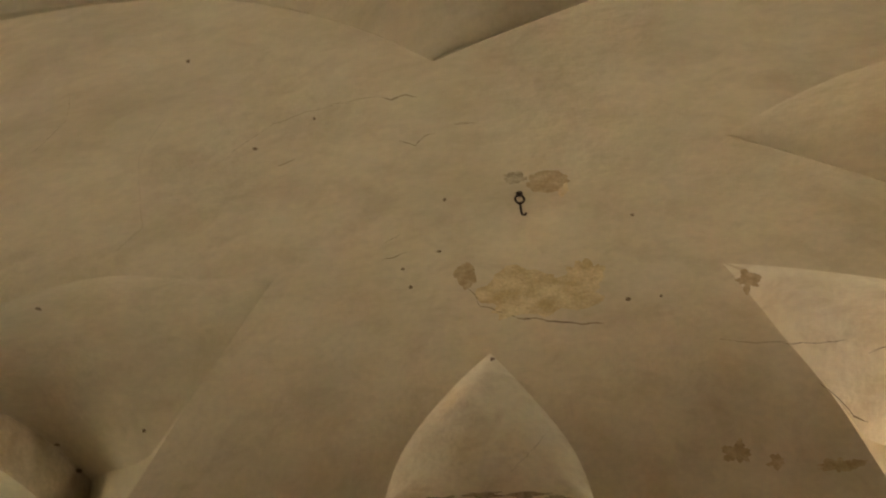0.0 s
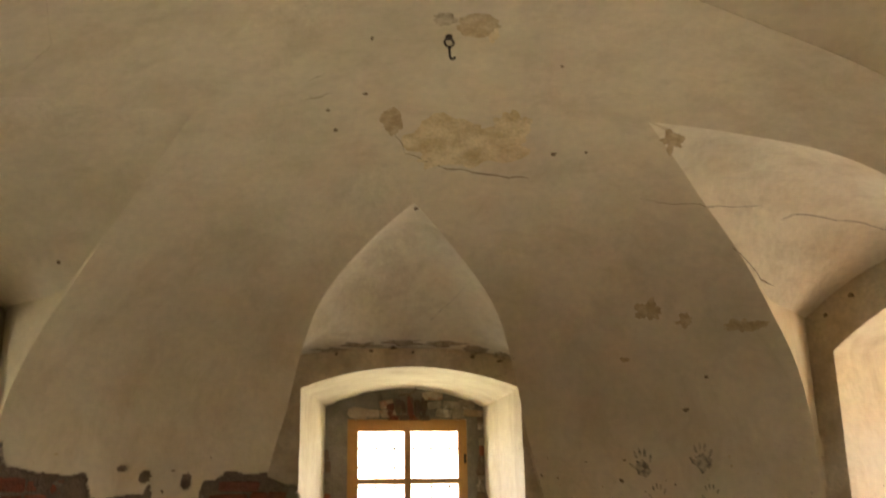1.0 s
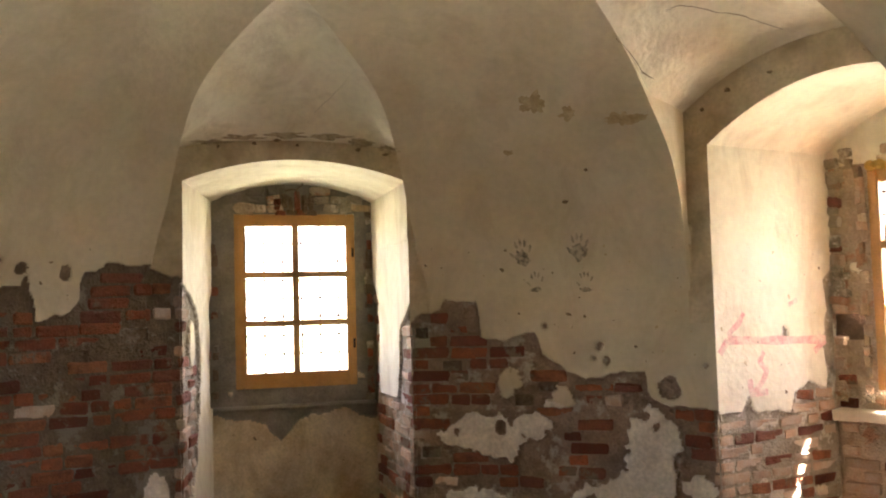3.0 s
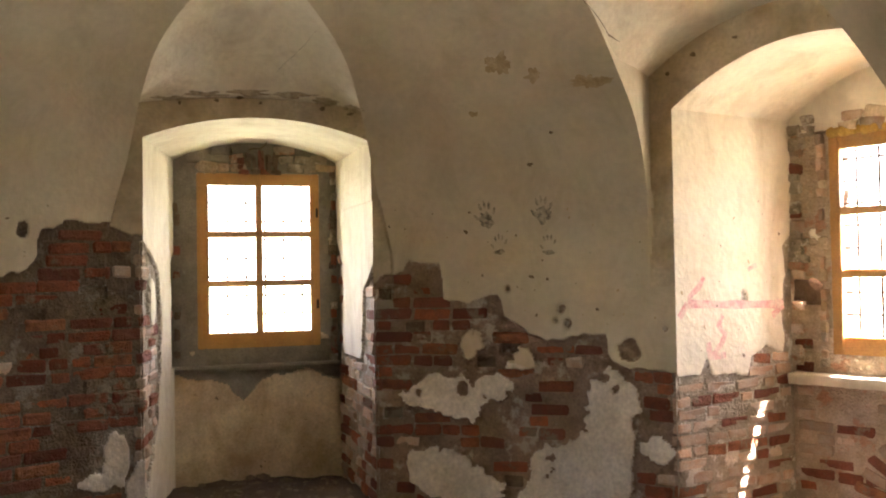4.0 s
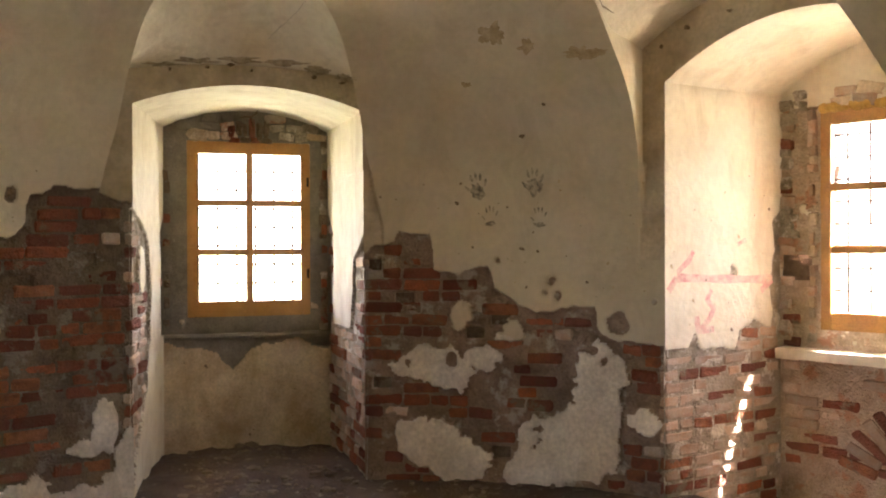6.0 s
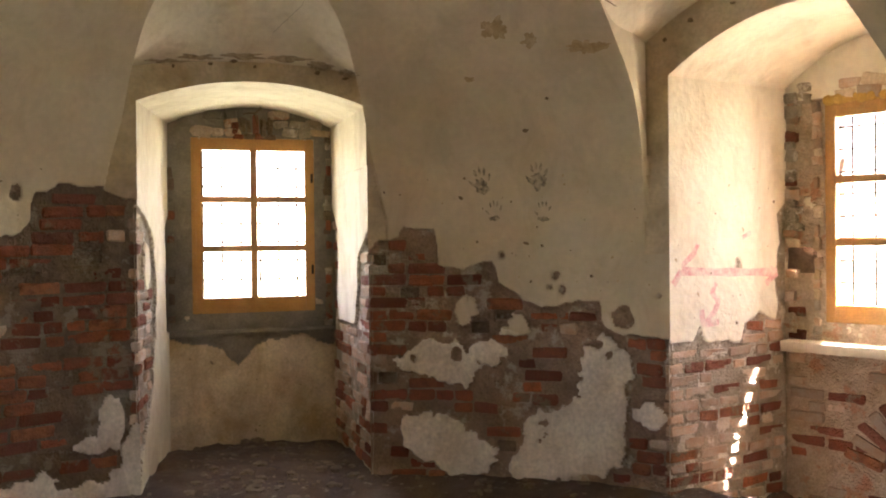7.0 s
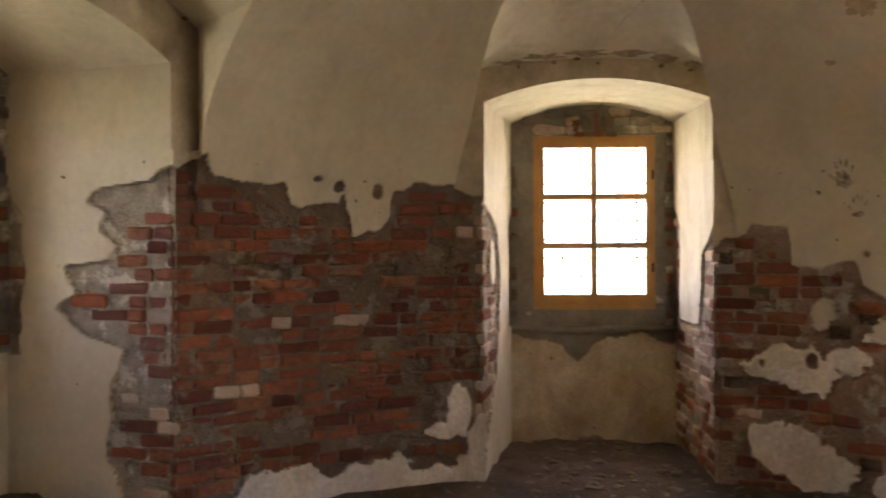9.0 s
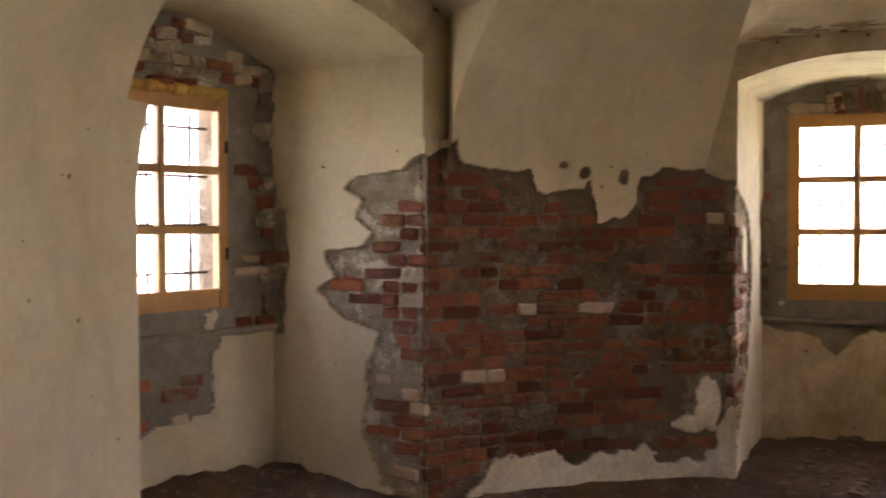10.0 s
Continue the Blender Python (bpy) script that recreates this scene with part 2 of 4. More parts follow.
cutters.append(solid(rings))


def soft_max(a, b, k=0.09):
    return (a + b + math.sqrt((a - b) ** 2 + k * k)) / 2 if a - b < 0.3 else a


def lunette(stations, side, steps=5):
    """A small vault cut into the dome; stations (lx, ly, rx, ry, crown); its groins lie on the dome, and its cheeks end at the height side."""
    arr = np.array(stations, float)
    glide = []
    for i in range(len(arr) - 1):
        p0, p1, p2, p3 = arr[max(i - 1, 0)], arr[i], arr[i + 1], arr[min(i + 2, len(arr) - 1)]
        for k in range(steps):
            t = k / steps
            glide.append(0.5 * (2 * p1 + (p2 - p0) * t + (2 * p0 - 5 * p1 + 4 * p2 - p3) * t * t + (3 * p1 - p0 - 3 * p2 + p3) * t ** 3))
    rings = []
    for lx, ly, rx, ry, c in glide + [arr[-1]]:
        hl, hr = soft_max(vault_z(lx, ly) + 0.003, side), soft_max(vault_z(rx, ry) + 0.003, side)
        ring = [(lx, ly, ZT - 0.02)]
        for k in range(17):
            a = k / 16
            z = hl + (hr - hl) * a
            ring.append((lx + (rx - lx) * a, ly + (ry - ly) * a, z + max(0.0, c - (hl + hr) / 2) * (1 - abs(2 * a - 1) ** 2.2)))
        ring.append((rx, ry, ZT - 0.02))
        rings.append(ring)
    cutters.append(solid(rings))


def over_niche(key, stations):
    """Stations (left d, left u, right d, right u, crown) along a niche's axis."""
    return [(*niche_point(key, ul, dl), *niche_point(key, ur, dr), c) for dl, ul, dr, ur, c in stations]


# the last station of each is the flat face round the niche's mouth
BANDS = {"centre": (-0.02, -1.0, -0.115, 1.0), "east": (0.0, -0.84, 0.0, 1.08), "west": (0.0, -1.15, -0.055, 1.13)}
lunette(over_niche("centre", [(-1.333, -0.182, -1.333, -0.172, 3.35), (-1.045, -0.40, -1.045, 0.075, 3.285), (-0.70, -0.64, -0.69, 0.40, 3.14), (-0.43, -0.75, -0.41, 0.575, 2.97), (-0.21, -0.83, -0.22, 0.69, 2.835), (-0.095, -0.935, -0.150, 0.765, 2.77), (-0.02, -1.0, -0.115, 0.83, 2.755)]), 2.66)
lunette(over_niche("east", [(-1.745, -0.384, -1.745, -0.374, 3.49), (-1.40, -0.50, -1.45, -0.09, 3.42), (-1.146, -0.578, -1.12, 0.25, 3.35), (-0.769, -0.655, -0.70, 0.495, 3.26), (-0.494, -0.714, -0.50, 0.60, 3.19), (-0.25, -0.752, -0.28, 0.75, 3.13), (0.0, -0.84, 0.0, 1.08, 3.075)]), 2.79)
lunette(over_niche("west", [(-1.586, 0.356, -1.586, 0.366, 3.44), (-1.36, 0.01, -1.234, 0.601, 3.38), (-1.19, -0.397, -0.945, 0.759, 3.33), (-0.80, -0.80, -0.631, 0.895, 3.23), (-0.48, -1.0, -0.397, 0.955, 3.16), (-0.353, -1.063, -0.20, 1.01, 3.11), (0.0, -1.15, -0.055, 1.13, 3.06)]), 2.79)
lunette([(0.05, 2.37, 0.06, 2.37, 3.535), (-0.46, 1.71, 0.46, 1.965, 3.50), (-0.95, 1.15, 1.0, 1.20, 3.4), (-1.2, 0.2, 1.35, 0.2, 3.1)], 2.7)
lunette([(1.214, 2.91, 1.224, 2.91, 3.595), (1.43, 2.185, 1.87, 2.997, 3.55), (1.90, 1.40, 2.85, 2.95, 3.4), (2.74, 0.90, 3.70, 2.54, 2.9)], 2.6)


def niche_ring(key, u0, u1, d, z0, spring, crown):
    ring = [(*niche_point(key, u0, d), z0)]
    for k in range(21):
        a = k / 20
        ring.append((*niche_point(key, u0 + (u1 - u0) * a, d), spring + (crown - spring) * (1 - (2 * a - 1) ** 2)))
    ring.append((*niche_point(key, u1, d), z0))
    return ring


MOUTH_FROM = {"centre": -0.125, "east": -0.02, "west": -0.07, "south_east": -0.45}
for key, n in NICHES.items():
    (a0, a1), (b0, b1), deep = n["mouth"], n["end"], n["deep"]
    slope0, slope1 = (b0 - a0) / deep, (b1 - a1) / deep
    for z0, wide, top in ((ZT, 0.0, True), (-0.6, GAP, False)):
        rings = []
        for d in (MOUTH_FROM[key] if top else -0.45, deep + (GAP if top else GAP + 0.004)):
            u0, u1 = a0 + slope0 * d - wide, a1 + slope1 * d + wide
            if top:
                rings.append(niche_ring(key, u0, u1, d, z0 - 0.02, n["spring"], n["crown"]))
            else:
                rings.append([(*niche_point(key, u, d), z) for u, z in ((u0, z0), (u0, ZT - 0.002), (u1, ZT - 0.002), (u1, z0))])
        cutters.append(solid(rings))
    u0, u1, z0, z1 = n["win"]
    cutters.append(solid([[(*niche_point(key, u, d), z) for u, z in ((u0, z0), (u0, z1), (u1, z1), (u1, z0))] for d in (deep - 0.2, deep + 0.5)]))
    cutters.append(solid([[(*niche_point(key, u, d), z) for u, z in ((-1.6, -1), (-1.6, 5), (1.6, 5), (1.6, -1))] for d in (deep + 0.32, deep + 4)]))
# slot added along the sun's slant to cast a streak beside the window
cutters.append(solid([[(*niche_point("east", u + 0.45 * (d - 1.1), d), z + 2.36 * (d - 1.1)) for u, z in ((-0.462, 1.485), (-0.462, 1.65), (-0.268, 1.65), (-0.268, 1.485))] for d in (0.99, 1.55)]))
# the passage in which the walk begins
cutters.append(solid([[(-1.0, y, -0.55), (-1.0, y, 2.6), (-0.5, y, 2.85), (0.1, y, 2.93), (0.7, y, 2.85), (1.25, y, 2.6), (1.25, y, -0.55)] for y in (1.0, -2.3)]))


block = new("block", bpy.data.meshes.new("block"))
bm = box_bm([(-4.6, 6.0, -2.8, 7.9, -0.4, 4.3)])
bm.to_mesh(block.data)
bm.free()
for c in cutters:
    mod = block.modifiers.new("cut", "BOOLEAN")
    mod.operation, mod.solver, mod.object = "DIFFERENCE", "EXACT", c
depsgraph = bpy.context.evaluated_depsgraph_get()
cut = bpy.data.meshes.new_from_object(block.evaluated_get(depsgraph))
for c in cutters + [block]:
    bpy.data.objects.remove(c)


def on_band(f):
    """The upright faces over the niche mouths."""
    if abs(f.normal.z) > 0.05:
        return False
    c = f.calc_center_median()
    if abs(c.x - 0.7) < 1.0 and 5.98 < c.y < 6.2:
        return abs(f.normal.x) < 0.3
    for key in ("east", "west"):
        m, t, n = local(key)
        q = np.array((c.x, c.y)) - m
        if abs(q @ n) < 0.09 and abs(q @ t) < 1.4 and abs(np.array((f.normal.x, f.normal.y)) @ n) > 0.9:
            return True
    return False


def niche_or_lit_lunette(f):
    """The whiter plaster of the niches, and the lunettes whitened to imitate bounced light."""
    c = f.calc_center_median()
    slope = Vector(((c.x - CX) / RAD ** 2, (c.y - CY) / RAD ** 2, (c.z - ZS) / RISE ** 2)).normalized()
    if c.y > 3.1 and c.x > -0.5 and c.z > vault_z(c.x, c.y) - 0.02 and abs(f.normal.z) > 0.02 and (abs(slope.dot(f.normal)) < 0.9965 or c.z > vault_z(c.x, c.y) + 0.02):
        return True
    for key in ("centre", "east", "south_east"):
        m, t, n = local(key)
        q = np.array((c.x, c.y)) - m
        if q @ n > 0.04 and abs(q @ t) < 1.3:
            return True
    return False


def split_mesh(name, keep, mat, smooth, band=None):
    me = cut.copy()
    me.name = name
    bm = bmesh.new()
    bm.from_mesh(me)
    bmesh.ops.delete(bm, geom=[f for f in bm.faces if not keep(f)], context="FACES")
    looks = [0 if not band else 1 if on_band(f) else 2 if niche_or_lit_lunette(f) else 0 for f in bm.faces]
    bm.to_mesh(me)
    bm.free()
    me.materials.clear()
    me.materials.append(mat)
    if band:
        for m in band:
            me.materials.append(m)
    me.polygons.foreach_set("material_index", np.array(looks, np.int32))
    me.polygons.foreach_set("use_smooth", np.ones(len(me.polygons), bool))
    me.set_sharp_from_angle(angle=radians(smooth))
    return new(name, me)


def is_vault(f):
    c = f.calc_center_median()
    return min(v.co.z for v in f.verts) > ZT - 0.03 and -4.5 < c.x < 5.9 and -2.7 < c.y < 7.8 and c.z < 4.2


ceiling = tagged(split_mesh("ceiling", is_vault, M_VAULT, 22, (M_BAND, M_WHITE)), "cream limewashed domed vault with pointed lunettes, stained and cracked", "ceiling", kind="structure")
core = tagged(split_mesh("wall_core", lambda f: not is_vault(f), M_MORTAR, 30), "thick old masonry wall behind the plaster", "wall", kind="structure")


# ---- wall faces: plaster with bare patches where the bricks show ----
def blob(x, z, x0, z0, a, b):
    return (1 - np.hypot((x - x0) / a, (z - z0) / b)) * min(a, b)


FACES, SEEDS, SHAPES = {}, {}, {}
# sockets where a brick has dropped out: along the wall and up
SOCKETS = {"wall_north_west": [(1.715, 1.514), (1.611, 0.95), (1.378, 1.399), (1.602, 0.8), (1.742, 1.525), (1.576, 0.818), (0.42, 1.504)], "wall_north_east": [(0.266, 1.251), (0.896, 1.118), (0.731, 1.026), (0.116, 0.691), (0.896, 0.25), (1.399, 0.158), (0.053, 1.475)]}


def plaster_relief(name, u, z):
    seed = SEEDS[name]
    return float(fbm(u, z, 2.2, seed + 60) * 0.004 + fbm(u, z, 14, seed + 61, 2) * 0.0012 + SHAPES[name](u, z))


def upright(u, z):
    return 0 * u


def leaning(at, length, groins=()):
    """How far a round wall leans into the room; groins (at the far end or not, niche, heights, distances from that end) set it back to the flat face round a niche."""
    def shape(u, z):
        u, z = np.asarray(u, float), np.asarray(z, float)
        lean = RAD - RAD * np.sqrt(1 - np.clip((z - ZS) / RISE, 0, 1) ** 2)
        for far_end, key, heights, spans in groins:
            dl, ul, dr, ur = BANDS[key]
            p, q = niche_point(key, ul, dl), niche_point(key, ur, dr)
            nb = np.array((-(q - p)[1], (q - p)[0]))
            a = np.vectorize(lambda v: float(((p - np.array(at(v)[:2])) @ nb) / (np.array(at(v)[2:]) @ nb)))(u)
            inside = np.interp(z, heights, spans) - (length - u if far_end else u)
            k = np.clip(inside / 0.014 + 0.5, 0, 1) * np.clip((z - 1.45) / 0.4, 0, 1)
            lean = lean * (1 - k) + np.clip(a, -0.12, 0.02) * k
        return lean
    return shape

def wall_face(name, point, length, z0, z1, mask, label, step=0.012, mats=(M_PLASTER, M_MORTAR), deep=0.024, hole=(), seed=1, grey=None, shape=upright, relief=1.0, set_back=None):
    """A sheet of wall: point(u) gives x, y and the inward normal; mask(u, z) is positive where plaster holds."""
    nu, nz = max(3, int(length / step)), max(3, int((z1 - z0) / step))
    us, zs = np.linspace(0, length, nu + 1), np.linspace(z0, z1, nz + 1)
    U, Z = np.meshgrid(us, zs)
    base = np.array([point(u) for u in us])
    m = mask(U, Z) + 0.018 * fbm(U, Z, 12, seed + 33, 2) + 0.009 * fbm(U, Z, 32, seed + 30, 1)
    SEEDS[name], SHAPES[name] = seed, shape
    hold = np.clip(m / 0.014 + 0.5, 0, 1)
    rough = fbm(U, Z, 4.5, seed + 40) * 0.016 + fbm(U, Z, 35, seed + 50, 3) * 0.006
    for u0, h0 in SOCKETS.get(name, ()):
        rough = rough - 0.07 * np.clip((1.15 - np.maximum(np.abs(U - u0) / 0.06, np.abs(Z - h0) / 0.036)) / 0.3, 0, 1)
    d = hold * (fbm(U, Z, 2.2, seed + 60) * 0.004 + fbm(U, Z, 14, seed + 61, 2) * 0.0012) + (1 - hold) * (-deep + relief * rough)
    edge = np.minimum.reduce([U / 0.02, (length - U) / 0.02, np.full_like(U, 1.0)])
    d = np.where(hold > 0.5, d * np.clip(edge, 0, 1), d) + shape(U[0][None, :] + 0 * Z, Z)
    X, Y = base[:, 0][None, :] + base[:, 2][None, :] * d, base[:, 1][None, :] + base[:, 3][None, :] * d
    verts = np.stack([X, Y, Z], 2).reshape(-1, 3)
    faces, index = [], []
    w = nu + 1
    mid = (hold[:-1, :-1] + hold[1:, :-1] + hold[:-1, 1:] + hold[1:, 1:]) / 4
    for j in range(nz):
        for i in range(nu):
            if any(h[0] < us[i] + step / 2 < h[1] and h[2] < zs[j] + step / 2 < h[3] for h in hole):
                continue
            a = j * w + i
            faces.append((a, a + 1, a + w + 1, a + w))
            index.append(1 if mid[j, i] <= 0.55 else 3 if set_back is not None and set_back(us[i], zs[j]) else 2 if grey and grey(us[i], zs[j]) else 0)
    ob = mesh_object(name, verts, faces, list(mats), smooth=35, index=index)
    tagged(ob, label, "wall", kind="structure")
    FACES[name] = (ob, point, mask, length, z0, z1)
    return ob


def arc(az0, az1):
    """A stretch of the round wall from one azimuth to the other, clockwise from above."""
    def at(u):
        a = radians(az0) + u / RAD
        return CX + RAD * math.sin(a), CY + RAD * math.cos(a), -math.sin(a), -math.cos(a)
    return at, RAD * radians(az1 - az0)


def straight(p, q):
    """A flat stretch from p to q; the room lies to the right of that way."""
    p, q = np.array(p, float), np.array(q, float)
    length = float(np.hypot(*(q - p)))
    t = (q - p) / length

    def at(u):
        return p[0] + t[0] * u, p[1] + t[1] * u, t[1], -t[0]
    return at, length


def arc_x(az0):
    return lambda u: CX + RAD * np.sin(radians(az0) + u / RAD)


FLOOR = -0.16
AZ = dict(s1=103.3, s2=132.7, a=-50.8, cl=-11.6, cr=16.9, e=55.4, e2=89.5, b=-88.0)


def mask_left(u, z):
    x = arc_x(AZ["a"])(u) + 0.018 * fbm(u, z, 12, 5)
    top = np.interp(x, [-1.8, -1.66, -1.60, -1.55, -1.36, -1.2, -1.17, -0.9, -0.87, -0.83, -0.7, -0.6, -0.585, -0.5, -0.46, -0.2, -0.1, 0.1], [1.98, 1.99, 2.08, 1.97, 1.94, 1.93, 1.80, 1.82, 1.90, 1.61, 1.66, 1.73, 1.90, 1.93, 1.96, 1.95, 1.88, 1.84])
    m = z - top + 0.030 * fbm(u, z, 7, 11)
    low = np.interp(x, [-1.8, -1.6, -1.45, -1.38, -1.2, -1.08, -0.95, -0.75, -0.55, -0.5, -0.2, 0.0], [-0.2, -0.06, 0.12, 0.27, 0.22, 0.29, 0.14, 0.22, 0.28, 0.19, 0.17, 0.24])
    m = np.maximum(m, low - z + 0.07 * fbm(u, z, 8, 12) + 0.025 * fbm(u, z, 20, 14))
    for b in ((-0.17, 0.50, 0.09, 0.17), (-0.28, 0.37, 0.12, 0.06), (-0.03, 0.24, 0.09, 0.24)):
        m = np.maximum(m, blob(x, z, *b) + 0.02 * fbm(u, z, 12, 13))
    for b in ((-1.03, 1.97, 0.018, 0.014), (-0.90, 1.93, 0.026, 0.03), (-0.68, 1.90, 0.022, 0.045)):
        m = np.minimum(m, -blob(x, z, *b))
    return m


def mask_right(u, z):
    x = arc_x(AZ["cr"])(u) + 0.018 * fbm(u, z, 12, 21)
    top = np.interp(x, [1.45, 1.5, 1.62, 1.66, 1.84, 1.87, 2.0, 2.18, 2.22, 2.35, 2.5, 2.6, 2.72, 2.74, 2.82, 3.05], [1.55, 1.60, 1.62, 1.69, 1.69, 1.44, 1.42, 1.47, 1.30, 1.20, 1.17, 1.19, 1.22, 1.05, 1.0, 0.99])
    m = z - top + 0.028 * fbm(u, z, 8, 22)
    for b in ((1.92, 0.80, 0.24, 0.13), (2.10, 0.85, 0.15, 0.08), (2.03, 1.13, 0.05, 0.06), (2.30, 1.04, 0.05, 0.055), (1.82, 0.30, 0.19, 0.17), (2.00, 0.17, 0.19, 0.16),
              (2.44, 0.10, 0.15, 0.20), (2.72, 0.60, 0.13, 0.34), (2.62, 0.32, 0.19, 0.24), (2.92, 0.52, 0.07, 0.13), (2.40, 0.40, 0.06, 0.10), (2.80, 0.78, 0.10, 0.12)):
        m = np.maximum(m, blob(x, z, *b) + 0.06 * fbm(u, z, 5, 23) + 0.04 * fbm(u, z, 17, 24))
    for b in ((2.82, 1.12, 0.045, 0.075), (2.52, 1.36, 0.016, 0.03), (2.49, 1.30, 0.012, 0.016), (2.55, 1.28, 0.018, 0.036), (2.97, 1.25, 0.015, 0.02), (2.24, 1.50, 0.014, 0.022), (1.97, 0.86, 0.03, 0.05), (2.66, 0.08, 0.06, 0.035)):
        m = np.minimum(m, -blob(x, z, *b))
    return m


GROINS = {
    "wall_north_west": [(True, "centre", (1.45, 1.75, 1.90, 2.09), (0.22, 0.215, 0.20, 0.165)), (False, "west", (1.5, 1.75, 2.08, 2.16), (0.17, 0.16, 0.136, 0.115))],
    "wall_north_east": [(False, "centre", (1.5, 1.75, 1.894, 2.117), (0.13, 0.12, 0.088, 0.04)), (True, "east", (1.5, 1.75, 2.0, 2.17), (0.17, 0.16, 0.143, 0.13))],
}


def round_wall(name, az0, az1, mask, label, **more):
    at, length = arc(az0, az1)
    groins = GROINS.get(name, ())

    def set_back(u, z):
        return z > 1.5 and any((length - u if far_end else u) < np.interp(z, heights, spans) for far_end, key, heights, spans in groins)
    return wall_face(name, at, length, FLOOR, ZT, mask, label, shape=leaning(at, length, groins), set_back=set_back, **more)


round_wall("wall_north_west", AZ["a"], AZ["cl"], mask_left, "round room wall, cream plaster fallen from dark red bricks", seed=3, step=0.009, mats=(M_PLASTER, M_MORTAR, M_GREY, M_BAND), grey=lambda u, z: z < 0.9)
round_wall("wall_north_east", AZ["cr"], AZ["e"], mask_right, "round room wall, grey flaking plaster over red bricks", seed=5, step=0.009, mats=(M_PLASTER, M_SMEAR, M_GREY, M_BAND), grey=lambda u, z: z < 0.97 + 0.05 * math.sin(u * 9))
holds = lambda u, z: 0.2 + 0 * u + 0.16 * fbm(u, z, 3, 77) - np.clip(0.15 - z, 0, 1) * 1.2
round_wall("wall_west", -147, AZ["b"], holds, "plain cream plastered round room wall", step=0.03, seed=7)
round_wall("wall_east", AZ["e2"], AZ["s1"], holds, "plain cream plastered round room wall", step=0.04, seed=8)
round_wall("wall_south_east", AZ["s2"], 165, holds, "plain cream plastered round room wall", step=0.04, seed=9)


def reveal(name, key, side, mask, label, seed, mats=(M_WHITE, M_MORTAR), deep=0.024, relief=0.6):
    """A side of a niche; u runs from the mouth inward on the left side and outward on the right side."""
    n = NICHES[key]
    i = 0 if side == "left" else 1
    az = {("centre", 0): AZ["cl"], ("centre", 1): AZ["cr"], ("east", 0): AZ["e"], ("east", 1): AZ["e2"], ("west", 0): AZ["b"], ("west", 1): AZ["a"], ("south_east", 0): AZ["s1"], ("south_east", 1): AZ["s2"]}[key, i]
    mouth, end = circle_point(radians(az)), niche_point(key, n["end"][i], n["deep"])
    at, length = straight(mouth, end) if i == 0 else straight(end, mouth)
    depth = (lambda u: u) if i == 0 else (lambda u: length - u)
    return wall_face(name, at, length, FLOOR, ZT, lambda u, z: mask(depth(u), z), label, seed=seed, mats=mats, deep=deep, relief=relief)


def mask_centre_left(d, z):
    edge = np.interp(z, [0, 0.25, 0.45, 0.65, 0.9, 1.2, 1.45, 1.7, 1.84, 1.9], [-0.05, 0.12, 0.34, 0.50, 0.58, 0.62, 0.62, 0.46, 0.02, -0.2])
    m = d - edge + 0.07 * fbm(d, z, 8, 31)
    return np.minimum(np.maximum(m, blob(d, z, 0.32, 1.45, 0.10, 0.16)), np.where(z > 0.95, 1.02 - d + 0.04 * fbm(d, z, 6, 38) + np.clip(z - 1.7, 0, 1), 1.0))


def mask_centre_right(d, z):
    edge = np.interp(z, [0, 0.9, 1.0, 1.02, 1.3, 1.5, 1.62, 1.8], [1.4, 1.4, 1.2, 0.42, 0.34, 0.30, 0.10, -0.2])
    return np.minimum(d - edge + 0.05 * fbm(d, z, 8, 32), np.where(z > 0.95, 1.00 - d + 0.05 * fbm(d, z, 6, 39) + np.clip(z - 1.7, 0, 1), 1.0))


def mask_east_left(d, z):
    top = np.interp(d, [0, 0.2, 0.26, 0.3, 0.62, 0.66, 0.8, 1.2], [0.98, 0.97, 1.06, 0.96, 0.94, 1.05, 1.12, 0.95])
    m = z - top + 0.02 * fbm(d, z, 9, 33)
    m = np.minimum(m, 0.98 - d + 0.05 * fbm(d, z, 5, 36) + np.clip(z - 1.75, 0, 1))
    return np.minimum(m, -blob(d, z, 0.60, 1.42, 0.03, 0.05))


def mask_west_right(d, z):
    edge = np.interp(z, [-0.1, 0.1, 0.36, 0.77, 1.0, 1.08, 1.23, 1.30, 1.46, 1.49, 1.58, 1.66, 1.76, 1.83, 1.90, 1.93, 2.0, 2.05], [0.02, 0.30, 0.44, 0.40, 0.33, 0.60, 0.80, 0.64, 0.72, 0.44, 0.36, 0.48, 0.44, 0.56, 0.46, 0.14, 0.04, -0.2])
    return np.minimum(d - edge + 0.04 * fbm(d, z, 9, 34), np.where(z > 0.95, 1.0 - d + 0.08 * fbm(d, z, 4, 37) + np.clip(z - 1.75, 0, 1), 1.0))


reveal("wall_niche_centre_left", "centre", "left", mask_centre_left, "window niche side, white plaster torn off pale bricks", 11, (M_WHITE, M_PALE_MORTAR))
reveal("wall_niche_centre_right", "centre", "right", mask_centre_right, "window niche side, white plaster torn off pale bricks", 12, (M_WHITE, M_PALE_MORTAR))
reveal("wall_niche_east_left", "east", "left", mask_east_left, "bright window niche side, white plaster above bare brickwork", 13, (M_WHITE, M_PALE_MORTAR), deep=0.014, relief=0.12)
reveal("wall_niche_east_right", "east", "right", holds, "window niche side, white plaster", 14)
reveal("wall_niche_south_east_left", "south_east", "left", holds, "window niche side, white plaster", 17)
reveal("wall_niche_south_east_right", "south_east", "right", holds, "window niche side, white plaster", 18)
reveal("wall_niche_west_left", "west", "left", holds, "window niche side, white plaster", 15)
